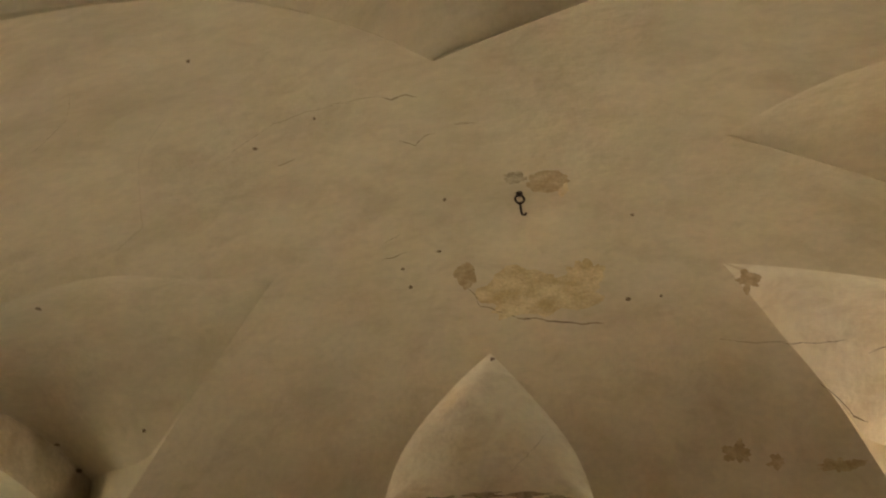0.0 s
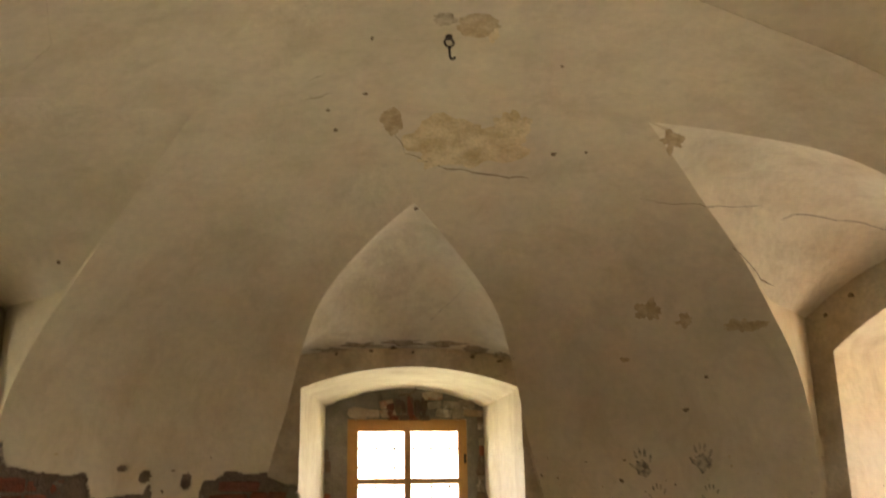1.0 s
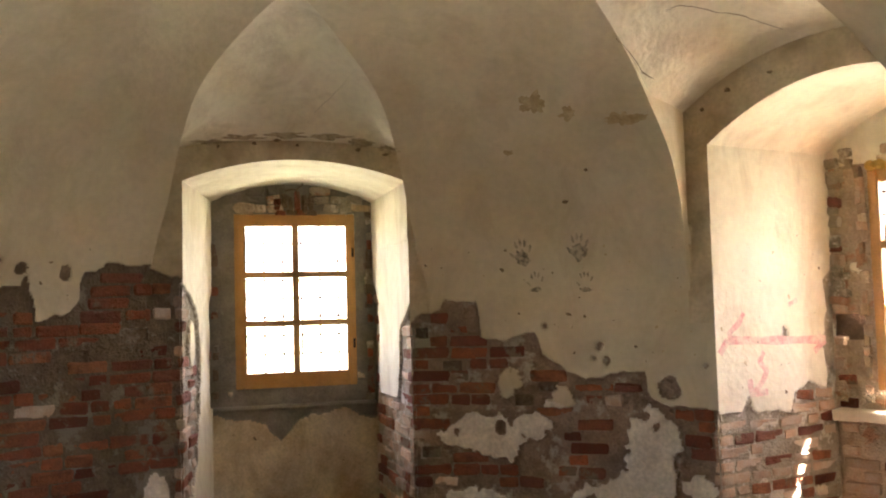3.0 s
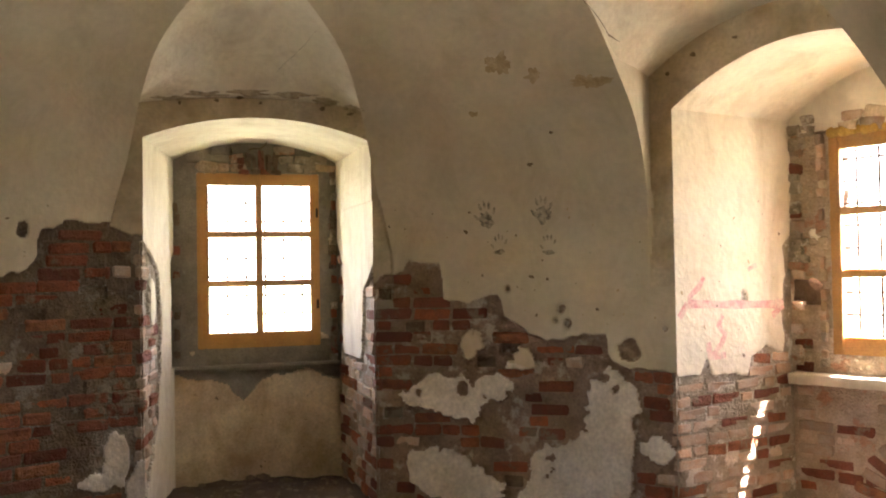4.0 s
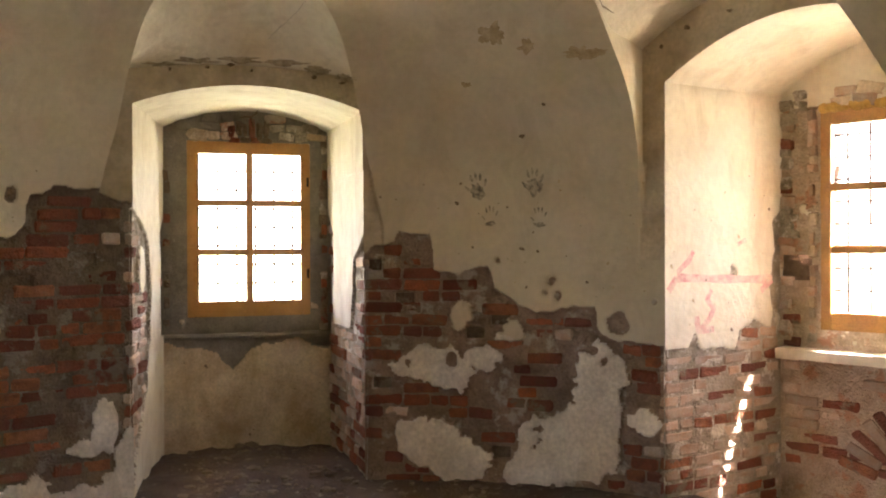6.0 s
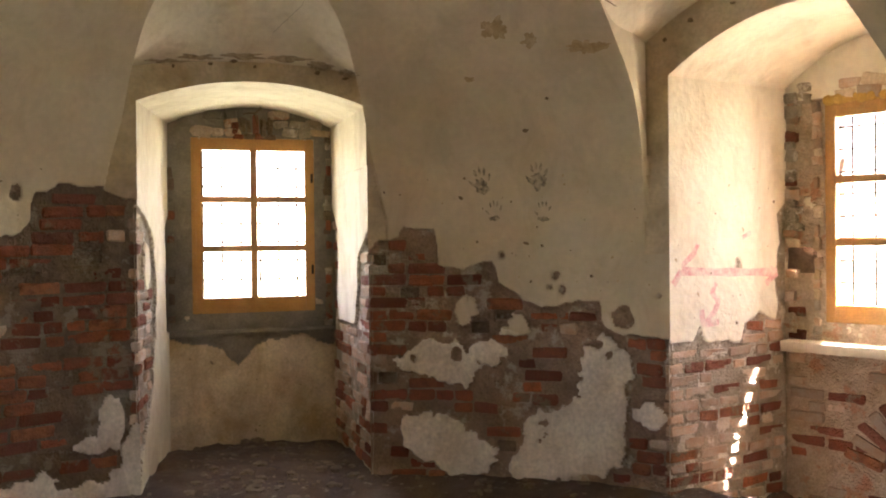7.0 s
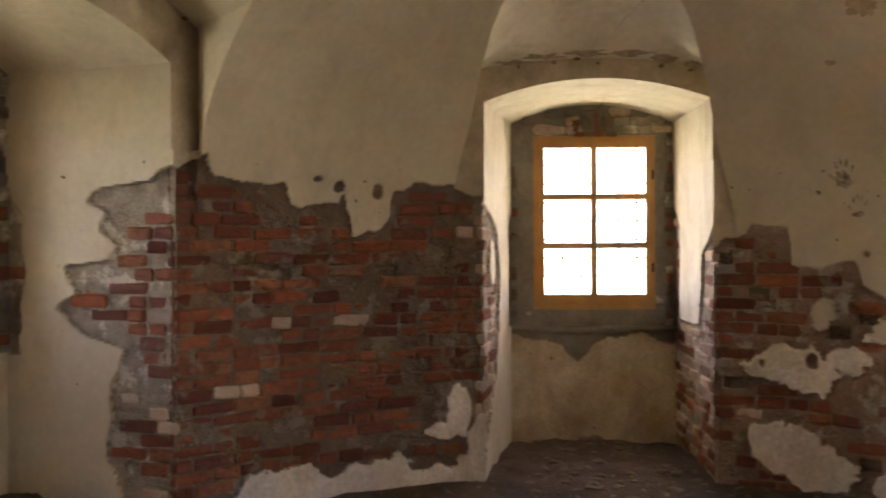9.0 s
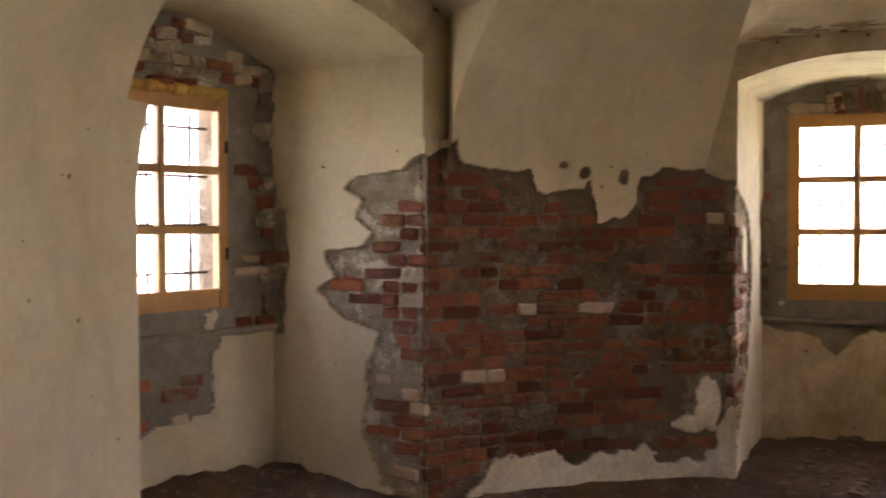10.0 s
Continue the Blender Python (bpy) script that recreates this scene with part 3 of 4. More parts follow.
reveal("wall_niche_west_right", "west", "right", mask_west_right, "window niche side, cream plaster broken away at the corner", 16, (M_PLASTER, M_PALE_MORTAR))


def niche_end(name, key, mask, label, seed, mats):
    n = NICHES[key]
    lap = 0.045
    at, length = straight(niche_point(key, n["end"][0], n["deep"]), niche_point(key, n["end"][1], n["deep"]))
    wide_at, wide = straight(niche_point(key, n["end"][0] - lap, n["deep"]), niche_point(key, n["end"][1] + lap, n["deep"]))
    u0, u1, z0, z1 = n["win"]
    hole = [(u0 - n["end"][0] + lap, u1 - n["end"][0] + lap, z0, z1)]
    # mouth of the added sun slot
    if key == "east":
        hole.append((0.0 + lap, 0.195 + lap, 1.36, 1.53))
    sill = z0 - 0.13

    def both(u, z):
        return np.where(z < sill, mask(u, z), -0.05 + 0.10 * fbm(u, z, 5, seed) + np.where(z > z1 + 0.02, 0.085 if key in ("east", "south_east") else 0.0, 0))
    ob = wall_face(name, wide_at, wide, FLOOR, n["crown"] + 0.03, lambda u, z: both(u - lap, z), label, seed=seed, mats=mats, hole=hole, deep=0.018, relief=0.6)
    FACES[name] = (ob, at, both, length, FLOOR, n["crown"] + 0.03)
    return ob


niche_end("wall_niche_centre_end", "centre", lambda u, z: 0.84 + 0.04 * np.sin(u * 6.5 + 2) - np.maximum(0, 0.12 - np.abs(u - 0.5)) - z + 0.04 * fbm(u, z, 7, 41), "stained ochre parapet plaster under a window", 21, (M_PARAPET, M_CEMENT))
# pinkish mortar, paled here to stand in for sunlight bounced onto the parapet
niche_end("wall_niche_east_end", "east", lambda u, z: -0.2 + 0 * u, "bare brick and stone parapet under a window", 22, (M_WHITE, M_PARAPET_MORTAR))
niche_end("wall_niche_west_end", "west", lambda u, z: np.maximum(0.50 - z + 0.12 * fbm(u, z, 4, 43), u - 1.08 + 0.15 * (0.9 - z) + 0.08 * fbm(u, z, 6, 44)), "parapet with grey render and white plaster under a window", 23, (M_PLASTER, M_CEMENT))

niche_end("wall_niche_south_east_end", "south_east", lambda u, z: 0.3 + 0 * u, "plastered parapet under a window", 24, (M_PLASTER, M_CEMENT))

# ---- floor and ground outside ----
xs, ys = np.linspace(-4.2, 5.2, 235), np.linspace(-2.4, 7.4, 245)
GX, GY = np.meshgrid(xs, ys)
far = np.hypot(GX - CX, GY - CY)
GZ = -0.02 + 0.05 * fbm(GX, GY, 0.8, 81) + 0.028 * fbm(GX, GY, 5, 82) + 0.07 * np.clip((far - 2.5) / 0.6, 0, 1)
GZ = GZ - 0.10 * np.clip((1.6 - GY) / 1.0, 0, 1)
# heaps of rubble against the parapets
for key, heap in (("west", 0.13), ("centre", 0.05), ("east", -0.24)):
    m, t, n = local(key)
    U, D = (GX - m[0]) * t[0] + (GY - m[1]) * t[1], (GX - m[0]) * n[0] + (GY - m[1]) * n[1]
    GZ = GZ + heap * np.clip((D - 0.15) / 0.7, 0, 1) * np.clip((1.1 - np.abs(U)) / 0.3, 0, 1) * (0.8 + 0.5 * fbm(GX, GY, 4, 85) + 0.35 * fbm(GX, GY, 14, 86))
w = len(xs)
floor = mesh_object("floor", np.stack([GX, GY, GZ], 2).reshape(-1, 3), [(j * w + i, j * w + i + 1, (j + 1) * w + i + 1, (j + 1) * w + i) for j in range(len(ys) - 1) for i in range(w - 1)], M_EARTH, smooth=50)
tagged(floor, "uneven brown earth floor strewn with rubble and dust", "floor", kind="structure")
ground = mesh_object("ground", [(-400, -400, -0.45), (400, -400, -0.45), (400, 400, -0.45), (-400, 400, -0.45)], [(0, 1, 2, 3)], M_GROUND)
tagged(ground, "green grass ground around the tower", "ground", kind="structure")


# ---- windows ----
def window(name, key, label, foam, pitch=0.145):
    n = NICHES[key]
    u0, u1, z0, z1 = n["win"]
    W, H = u1 - u0, z1 - z0
    root = new(name)
    p = niche_point(key, u0, n["deep"] + 0.015)
    root.matrix_world = pose(*p, z0, 0, 0, -n["az"])
    tagged(root, label, "window", "windows of the round room", kind="structure")
    s, m = 0.062, 0.050
    bot = 0.115
    part("window_frame", box_bm([(0, s, 0, 0.075, 0, H), (W - s, W, 0, 0.075, 0, H), (s, W - s, 0.002, 0.073, 0, bot), (s, W - s, 0.002, 0.073, H - s - 0.03, H)], 0.006), M_WOOD, root, smooth=30)
    part("sash_rail", box_bm([(0.028, s + 0.012, -0.012, 0.03, 0.03, H - 0.05), (W - s - 0.012, W - 0.028, -0.012, 0.03, 0.03, H - 0.05)], 0.006), M_WOOD, root, smooth=30)
    part("mullion", box_bm([(W / 2 - m / 2, W / 2 + m / 2, -0.006, 0.06, bot - 0.01, H - s - 0.02)], 0.006), M_WOOD, root, smooth=30)
    zs = [bot + (H - s - 0.03 - bot) * k / 3 for k in range(4)]
    for k in (1, 2):
        for a, b in ((s, W / 2 - m / 2), (W / 2 + m / 2, W - s)):
            part("transom", box_bm([(a - 0.003, b + 0.003, -0.002, 0.056, zs[k] - 0.024, zs[k] + 0.024)], 0.005), M_WOOD, root, smooth=30)
    for k in range(3):
        for a, b in ((s, W / 2 - m / 2), (W / 2 + m / 2, W - s)):
            pane = part("pane", box_bm([(a, b, 0.030, 0.034, zs[k], zs[k + 1])]), M_GLASS, root)
            pane.visible_shadow = False
    for z in (0.32, H - 0.3):
        bm = bmesh.new()
        bmesh.ops.create_cone(bm, cap_ends=True, segments=10, radius1=0.009, radius2=0.009, depth=0.07, matrix=Matrix.Translation((W - 0.02, -0.012, z)))
        part("hinge", bm, M_IRON, root)
    # thin iron grille outside the panes
    grille = new("window_grille")
    grille.matrix_world = root.matrix_world @ pose(0, 0.20, 0)
    tagged(grille, "thin iron grille of crossed bars outside a window", "grille", "grilles outside the windows")
    thick = 0.009
    for i in range(1, int(W / pitch) + 1):
        bm = bmesh.new()
        bmesh.ops.create_cone(bm, cap_ends=True, segments=6, radius1=thick, radius2=thick, depth=H, matrix=Matrix.Translation((pitch * (i - 0.35), 0, H / 2)))
        part("bar", bm, M_IRON, grille)
    for i in range(1, int(H / pitch) + 1):
        bm = bmesh.new()
        bmesh.ops.create_cone(bm, cap_ends=True, segments=6, radius1=thick, radius2=thick, depth=W, matrix=pose(W / 2, thick * 2, pitch * (i - 0.3), 0, 90, 0))
        part("bar", bm, M_IRON, grille)
    # sill ledge
    bm = bmesh.new()
    e0, e1 = n["end"]
    count = 40
    rows = []
    for i in range(count + 1):
        u = e0 - u0 + (e1 - e0) * i / count
        f = 0.010 * float(fbm(i * 0.22, 0.3, 1.5, 91))
        o, low = (0.055, -0.195) if key == "east" else (0.0, -0.165)
        rows.append([bm.verts.new(v) for v in ((u, 0.02, -0.12), (u, -0.055 - o + f, -0.128 + f * 0.5), (u, -0.062 - o + f, -0.142), (u, -0.050 - o + f, low + f), (u, 0.02, low - 0.005))])
    for a, b in zip(rows, rows[1:]):
        for j in range(4):
            bm.faces.new((a[j], a[j + 1], b[j + 1], b[j]))
    ledge = part("window_sill", bm, M_CEMENT if key != "east" else M_WHITE, root, "worn rendered sill ledge", smooth=40)
    if foam:
        bm = bmesh.new()
        for i in range(26):
            x = 0.03 + (W - 0.06) * i / 25
            bmesh.ops.create_icosphere(bm, subdivisions=2, radius=0.028 + 0.012 * random.random(), matrix=Matrix.Translation((x, -0.012 + 0.02 * random.random(), H + 0.010 + 0.012 * random.random())))
        part("foam_filling", bm, M_FOAM, root, "lumpy yellow builders foam", smooth=60)
    return root


window("window_1", "centre", "small six-pane orange pine window in a deep niche", False)
window("window_2", "east", "sunlit six-pane orange pine window sealed with foam", True)
window("window_3", "west", "six-pane orange pine window topped with yellow foam", True, pitch=0.29)

window("window_4", "south_east", "six-pane orange pine window in a deep niche", False)

# ---- bricks ----
rng = random.Random(7)


def brick_mesh(length, height, depth, seed):
    r = random.Random(seed)
    bm = bmesh.new()
    bmesh.ops.create_cube(bm, size=1, matrix=Matrix.Diagonal((length, depth, height, 1)))
    bmesh.ops.bevel(bm, geom=bm.edges[:], offset=0.010, segments=1, affect="EDGES")
    for v in bm.verts:
        v.co += Vector((r.uniform(-0.006, 0.006), r.uniform(-0.006, 0.006), r.uniform(-0.006, 0.006)))
    me = bpy.data.meshes.new("brick")
    bm.to_mesh(me)
    bm.free()
    return me


BRICKS = {}
for kind, length in (("stretcher", 0.245), ("header", 0.118), ("bat", 0.17)):
    for pale in (0, 1):
        BRICKS[kind, pale] = []
        for k in range(8):
            me = brick_mesh(length * (1, 0.94, 1.03, 0.97)[k % 4], (0.067, 0.071, 0.062, 0.068, 0.065, 0.070, 0.058, 0.069)[k], 0.05, k + 10 * len(kind))
            me.materials.append(M_BRICK_PALE if pale else M_BRICK)
            BRICKS[kind, pale].append((me, length))


def lay_bricks(name, pale=0.12, skip=0.10, course=0.0765, proud=0.003, top=None, limit=300, hole=None, deep=0.024, uneven=1.0):
    ob, at, mask, length, z0, z1 = FACES[name]
    z, row, count = z0 + 0.02, 0, 0
    while z < (top or z1) - 0.04:
        u = 0.003
        row += 1
        while u < length - 0.06:
            left = length - u
            kind = "header" if left < 0.18 else "bat" if left < 0.25 else rng.choices(("stretcher", "header", "bat"), (5, 4, 2))[0]
            if u < 0.01:
                kind = "header" if row % 2 else "stretcher" if length > 0.3 else "bat"
            me, span = rng.choice(BRICKS[kind, 1 if rng.random() < pale else 0])
            c = u + span / 2
            u += span + rng.uniform(0.004, 0.014)
            if c + span / 2 > length + 0.01:
                continue
            test = np.array([c - span * 0.45, c, c + span * 0.45])
            m = mask(test, np.full(3, z + 0.03))
            if hole and (u < 0.45 and 1.26 < z < 1.66 or hole[0] - 0.03 < c + span / 2 and c - span / 2 < hole[1] + 0.03 and z + 0.09 > hole[2] and z < hole[3] + 0.02):
                continue
            if any(abs(c - u0) < 0.06 + span / 2 and abs(z + 0.03 - h0) < 0.055 for u0, h0 in SOCKETS.get(name, ())):
                continue
            edge = 0.022 + 0.045 * float(fbm(c, z, 3, 61))
            if m.max() > -edge * 0.6 or m.mean() > -edge or rng.random() < skip or count >= limit:
                continue
            x, y, nx, ny = at(c)
            d = -0.025 - deep + 0.012 + proud + uneven * rng.uniform(-0.013, 0.011)
            if rng.random() < 0.06:
                d -= 0.02
            d += float(SHAPES[name](c, z))
            b = new("brick", me)
            b.parent = ob
            b.matrix_world = pose(x + nx * d, y + ny * d, z + 0.03 + rng.uniform(-0.004, 0.004) + 0.012 * float(fbm(c * 0.8, z * 0.5, 1.0, 71, 2)), rng.uniform(-1.5, 1.5), rng.uniform(-1.5, 1.5), math.degrees(math.atan2(ny, nx)) + 90 + rng.uniform(-1.5, 1.5))
            count += 1
        z += course


lay_bricks("wall_north_west", pale=0.025, skip=0.08)
lay_bricks("wall_north_east", pale=0.04, skip=0.14, proud=0.002)
lay_bricks("wall_niche_centre_left", pale=0.55, skip=0.1)
lay_bricks("wall_niche_centre_right", pale=0.6, skip=0.1)
lay_bricks("wall_niche_east_left", pale=0.72, skip=0.06, deep=0.014, proud=-0.007, uneven=0.06)
lay_bricks("wall_niche_west_right", pale=0.25, skip=0.15, top=1.75)
n = NICHES["east"]
lay_bricks("wall_niche_east_end", pale=0.35, skip=0.55, top=2.1, hole=(n["win"][0] - n["end"][0], n["win"][1] - n["end"][0], n["win"][2] - 0.2, 3.0))
n = NICHES["west"]
lay_bricks("wall_niche_west_end", pale=0.1, skip=0.5, top=2.1, hole=(n["win"][0] - n["end"][0], n["win"][1] - n["end"][0], n["win"][2] - 0.2, 3.0))

# a relieving arch of slanted bricks in the sunlit parapet
ob, at, mask, length, z0, z1 = FACES["wall_niche_east_end"]
for k in range(11):
    a = radians(160 - 8.2 * k)
    u, z = 1.02 + 0.56 * math.cos(a), 0.02 + 0.56 * math.sin(a)
    if not 0.16 < u < length - 0.1 or z > 0.82:
        continue
    x, y, nx, ny = at(u)
    me, span = BRICKS["stretcher", k % 2][k % 8]
    b = new("brick", me)
    b.parent = ob
    b.matrix_world = pose(x - nx * 0.020, y - ny * 0.020, z, 0, 0, math.degrees(math.atan2(ny, nx)) + 90) @ pose(0, 0, 0, 0, -math.degrees(a) + rng.uniform(-4, 4), 0)

# ---- marks on the vault: placed by azimuth and elevation from a point in the passage ----
from mathutils.bvhtree import BVHTree

depsgraph = bpy.context.evaluated_depsgraph_get()
VAULT_TREE = BVHTree.FromObject(ceiling, depsgraph)
FROM = Vector((0, 0, 1.6))


def on_vault(az, el, lift=0.004):
    a, e = radians(az), radians(el)
    way = Vector((math.sin(a) * math.cos(e), math.cos(a) * math.cos(e), math.sin(e)))
    p, nrm, _, _ = VAULT_TREE.ray_cast(FROM, way)
    if p is None:
        return FROM + way * 5
    if nrm.dot(way) > 0:
        nrm = -nrm
    return p + nrm * lift


def vault_patch(name, az, el, wide, high, mat, label, seed, ragged=0.35, rings=6, around=44, lift=0.004):
    """An irregular thin patch; wide and high are half sizes in degrees."""
    verts, faces = [on_vault(az, el, lift)], []
    for r in range(1, rings + 1):
        for k in range(around):
            a = 2 * math.pi * k / around
            f = 1 + ragged * float(fbm(math.cos(a) * 1.6 + seed, math.sin(a) * 1.6, 1.3, seed)) + 0.5 * ragged * float(fbm(math.cos(a) * 6, math.sin(a) * 6 + seed, 1.0, seed + 3))
            f *= r / rings
            verts.append(on_vault(az + wide * f * math.cos(a), el + high * f * math.sin(a), lift if r < rings else 0.0005))
    for k in range(around):
        faces.append((0, 1 + k, 1 + (k + 1) % around))
    for r in range(rings - 1):
        for k in range(around):
            a, b = 1 + r * around + k, 1 + r * around + (k + 1) % around
            faces.append((a, a + around, b + around, b))
    return mesh_object(name, verts, faces, mat, ceiling, label, smooth=60)


def vault_crack(points, width, seed, mat=None):
    """A ragged thin crack along az, el points; width in degrees."""
    pts = []
    for (a0, e0), (a1, e1) in zip(points, points[1:]):
        count = max(3, int(math.hypot(a1 - a0, e1 - e0) / 0.25))
        for k in range(count):
            f = k / count
            pts.append((a0 + (a1 - a0) * f, e0 + (e1 - e0) * f))
    pts.append(points[-1])
    verts, faces = [], []
    for k, (a, e) in enumerate(pts):
        a += 0.16 * float(fbm(k * 0.35, seed, 1, seed))
        e += 0.16 * float(fbm(k * 0.35, seed + 9, 1, seed + 1))
        w = 0.7 * width * (0.55 + 0.45 * float(fbm(k * 0.5, 2, 1, seed + 2))) * min(1, 0.3 + min(k, len(pts) - 1 - k) * 0.3)
        verts += [on_vault(a, e - w, 0.0025), on_vault(a, e + w, 0.0025)]
        if k:
            n = 2 * k
            faces.append((n - 2, n - 1, n + 1, n))
    return mesh_object("crack", verts, faces, mat or M_CRACK, ceiling)


vault_patch("bare_patch", 9.6, 23.5, 3.6, 1.55, M_OCHRE, "ochre patch where the plaster has flaked off", 3, ragged=0.5)
vault_patch("bare_patch", 12.9, 24.2, 1.2, 1.0, M_OCHRE, "ochre patch where the plaster has flaked off", 5, ragged=0.5)
vault_patch("damp_stain", 4.9, 24.9, 0.7, 0.8, M_STAIN, "brown smudge on the vault", 7)
vault_patch("damp_stain", 10.4, 30.75, 1.55, 0.75, M_STAIN, "brown smudge beside the iron hook", 8, ragged=0.3)
vault_patch("damp_stain", 11.5, 30.3, 0.4, 0.6, M_OCHRE, "ochre smudge beside the iron hook", 10)
vault_patch("soot_stain", 8.2, 31.1, 0.75, 0.35, M_GRIME_SHADE, "sooty smudge over the iron hook", 9, ragged=0.6)
for k, (a, e, w, h) in enumerate(((21.1, 12.6, 0.75, 0.6), (23.3, 11.9, 0.5, 0.35), (26.6, 11.4, 1.0, 0.42), (27.6, 11.5, 0.5, 0.2), (19.6, 9.7, 0.28, 0.2), (23.2, 22.9, 0.7, 0.6))):
    vault_patch("damp_stain", a, e, w, h, M_STAIN, "brown flaked stain", 20 + k, ragged=0.8)
for k, (points, width) in enumerate((
    ([(5.0, 24.2), (5.9, 22.9), (8.2, 22.0), (11.1, 21.5), (14.0, 21.2)], 0.09), ([(13.1, 23.9), (13.5, 25.1)], 0.09), ([(-2.2, 36.8), (-1.5, 36.6), (-0.5, 37.0), (0.4, 36.8)], 0.12),
    ([(-0.4, 33.9), (0.8, 33.5), (1.3, 34.2), (2.2, 34.4)], 0.07), ([(3.4, 34.9), (5.0, 34.9)], 0.05), ([(-8.9, 31.9), (-7.8, 32.5)], 0.08), ([(-12.5, 32.4), (-10.2, 34.5), (-7.6, 35.6), (-4.4, 36.5), (-2.0, 36.9)], 0.025),
    ([(-18.4, 24.9), (-18.4, 25.9), (-17.1, 27.6), (-18.5, 31.9), (-17.5, 34.4)], 0.03), ([(-25.3, 31.1), (-23.8, 33.5), (-24.2, 35.3)], 0.04), ([(20.9, 19.5), (24.9, 18.8), (28.3, 18.4)], 0.04),
    ([(29.3, 17.5), (30.2, 17.7), (33.0, 17.0), (36.0, 15.8)], 0.06), ([(26.4, 16.2), (27.1, 15.3), (27.9, 14.0), (28.6, 13.6)], 0.14), ([(7.7, 12.3), (9.1, 13.7), (10.2, 14.7)], 0.03), ([(-1.0, 26.0), (0.9, 26.6)], 0.06), ([(-0.8, 27.2), (0.2, 27.6)], 0.05),
)):
    vault_crack(points, width, 50 + k)
for k, (a, e) in enumerate(((0.6, 25.4), (1.2, 24.2), (3.0, 26.5), (3.2, 29.9), (16.2, 28.0), (15.6, 22.6), (17.7, 22.6), (6.7, 19.4), (-21.9, 21.9), (-14.7, 15.2), (-19.2, 14.1), (-17.8, 12.7), (-6.9, 35.2), (-17.1, 38.2), (-10.7, 33.0),
                            (2.0, 10.3), (4.1, 10.5), (5.5, 10.7), (6.7, 10.4), (10.4, 10.1), (12.1, 9.8), (31.3, 11.6), (35.2, 13.4), (32.8, 12.6), (24.3, 8.5), (23.0, 6.6))):
    vault_patch("pit", a, e, 0.11 + 0.05 * (k % 3), 0.09 + 0.03 * (k % 2), M_CRACK, "", 80 + k, ragged=0.5, rings=2, around=10)

# soot along the joint, with the shade at the lunette's foot painted in
for k, (a, e, w, h) in enumerate(((1.6, 10.55, 0.9, 0.16), (3.6, 10.85, 1.1, 0.14), (6.0, 11.0, 1.0, 0.2), (8.6, 10.9, 1.2, 0.15), (10.6, 10.5, 0.7, 0.22), (12.2, 10.1, 0.6, 0.2))):
    vault_patch("soot_stain", a, e, w, h, M_GRIME_SHADE, "soot and painted shade along the plaster joint", 130 + k, ragged=0.8, lift=0.003)

# iron lamp hook with its ring
top = on_vault(8.45, 30.1, 0.0)
hook = new("iron_hook")
hook.location, hook.scale = top, (0.55, 0.55, 0.55)
tagged(hook, "rusty dark iron lamp hook with a ring in the vault", "hook")
bm = bmesh.new()
bmesh.ops.create_cone(bm, cap_ends=True, segments=12, radius1=0.022, radius2=0.030, depth=0.03, matrix=Matrix.Translation((0, 0, -0.010)))
part("plate", bm, M_IRON, hook, smooth=40)


def rod(points, radius, sides=8):
    """A bent rod through the points."""
    bm = bmesh.new()
    pts = [Vector(p) for p in points]
    rings = []
    for i, p in enumerate(pts):
        way = (pts[min(i + 1, len(pts) - 1)] - pts[max(i - 1, 0)]).normalized()
        side = way.cross(Vector((0.3, 1, 0.2))).normalized()
        up = way.cross(side)
        rings.append([bm.verts.new(p + radius * (math.cos(2 * math.pi * k / sides) * side + math.sin(2 * math.pi * k / sides) * up)) for k in range(sides)])
    for a, b in zip(rings, rings[1:]):
        for k in range(sides):
            bm.faces.new((a[k], a[(k + 1) % sides], b[(k + 1) % sides], b[k]))
    bm.faces.new(rings[0])
    bm.faces.new(rings[-1])
    bmesh.ops.recalc_face_normals(bm, faces=bm.faces[:])
    return bm


part("ring", rod([(0.036 * math.cos(a), 0.004 * math.sin(3 * a), -0.055 + 0.036 * math.sin(a)) for a in [2 * math.pi * k / 24 for k in range(25)]], 0.009), M_IRON, hook, smooth=60)
part("shank", rod([(0, 0, -0.085), (0.002, 0, -0.12), (0.004, 0, -0.17), (0.012, 0, -0.19), (0.034, 0, -0.192), (0.044, 0, -0.175)], 0.009), M_IRON, hook, smooth=60)


# ---- marks on the wall faces ----
def wall_patch(name, face, u0, zc, wide, high, mat, label, seed, ragged=0.35, around=28, lift=0.006, turn=0.0):
    ob, at, mask, length, z0, z1 = FACES[face]
    verts, faces = [], []
    c, s = math.cos(radians(turn)), math.sin(radians(turn))
    for r in range(0, 5):
        for k in range(around):
            a = 2 * math.pi * k / around
            f = (1 + ragged * float(fbm(math.cos(a) * 1.7 + seed, math.sin(a) * 1.7, 1.3, seed)) + 0.5 * ragged * float(fbm(math.cos(a) * 5, math.sin(a) * 5, 1.0, seed + 3))) * max(r, 0.02) / 4
            du, dz = wide * f * math.cos(a), high * f * math.sin(a)
            x, y, nx, ny = at(u0 + c * du - s * dz)
            h = plaster_relief(face, u0 + c * du - s * dz, zc + s * du + c * dz) + (0.002 if r < 4 else 0.001)
            verts.append((x + nx * h, y + ny * h, zc + s * du + c * dz))
    for r in range(4):
        for k in range(around):
            a, b = r * around + k, r * around + (k + 1) % around
            faces.append((a, a + around, b + around, b))
    return mesh_object(name, verts, faces, mat, ob, label, smooth=60)


def right_u(x):
    return RAD * (math.asin((x - CX) / RAD) - radians(AZ["cr"]))


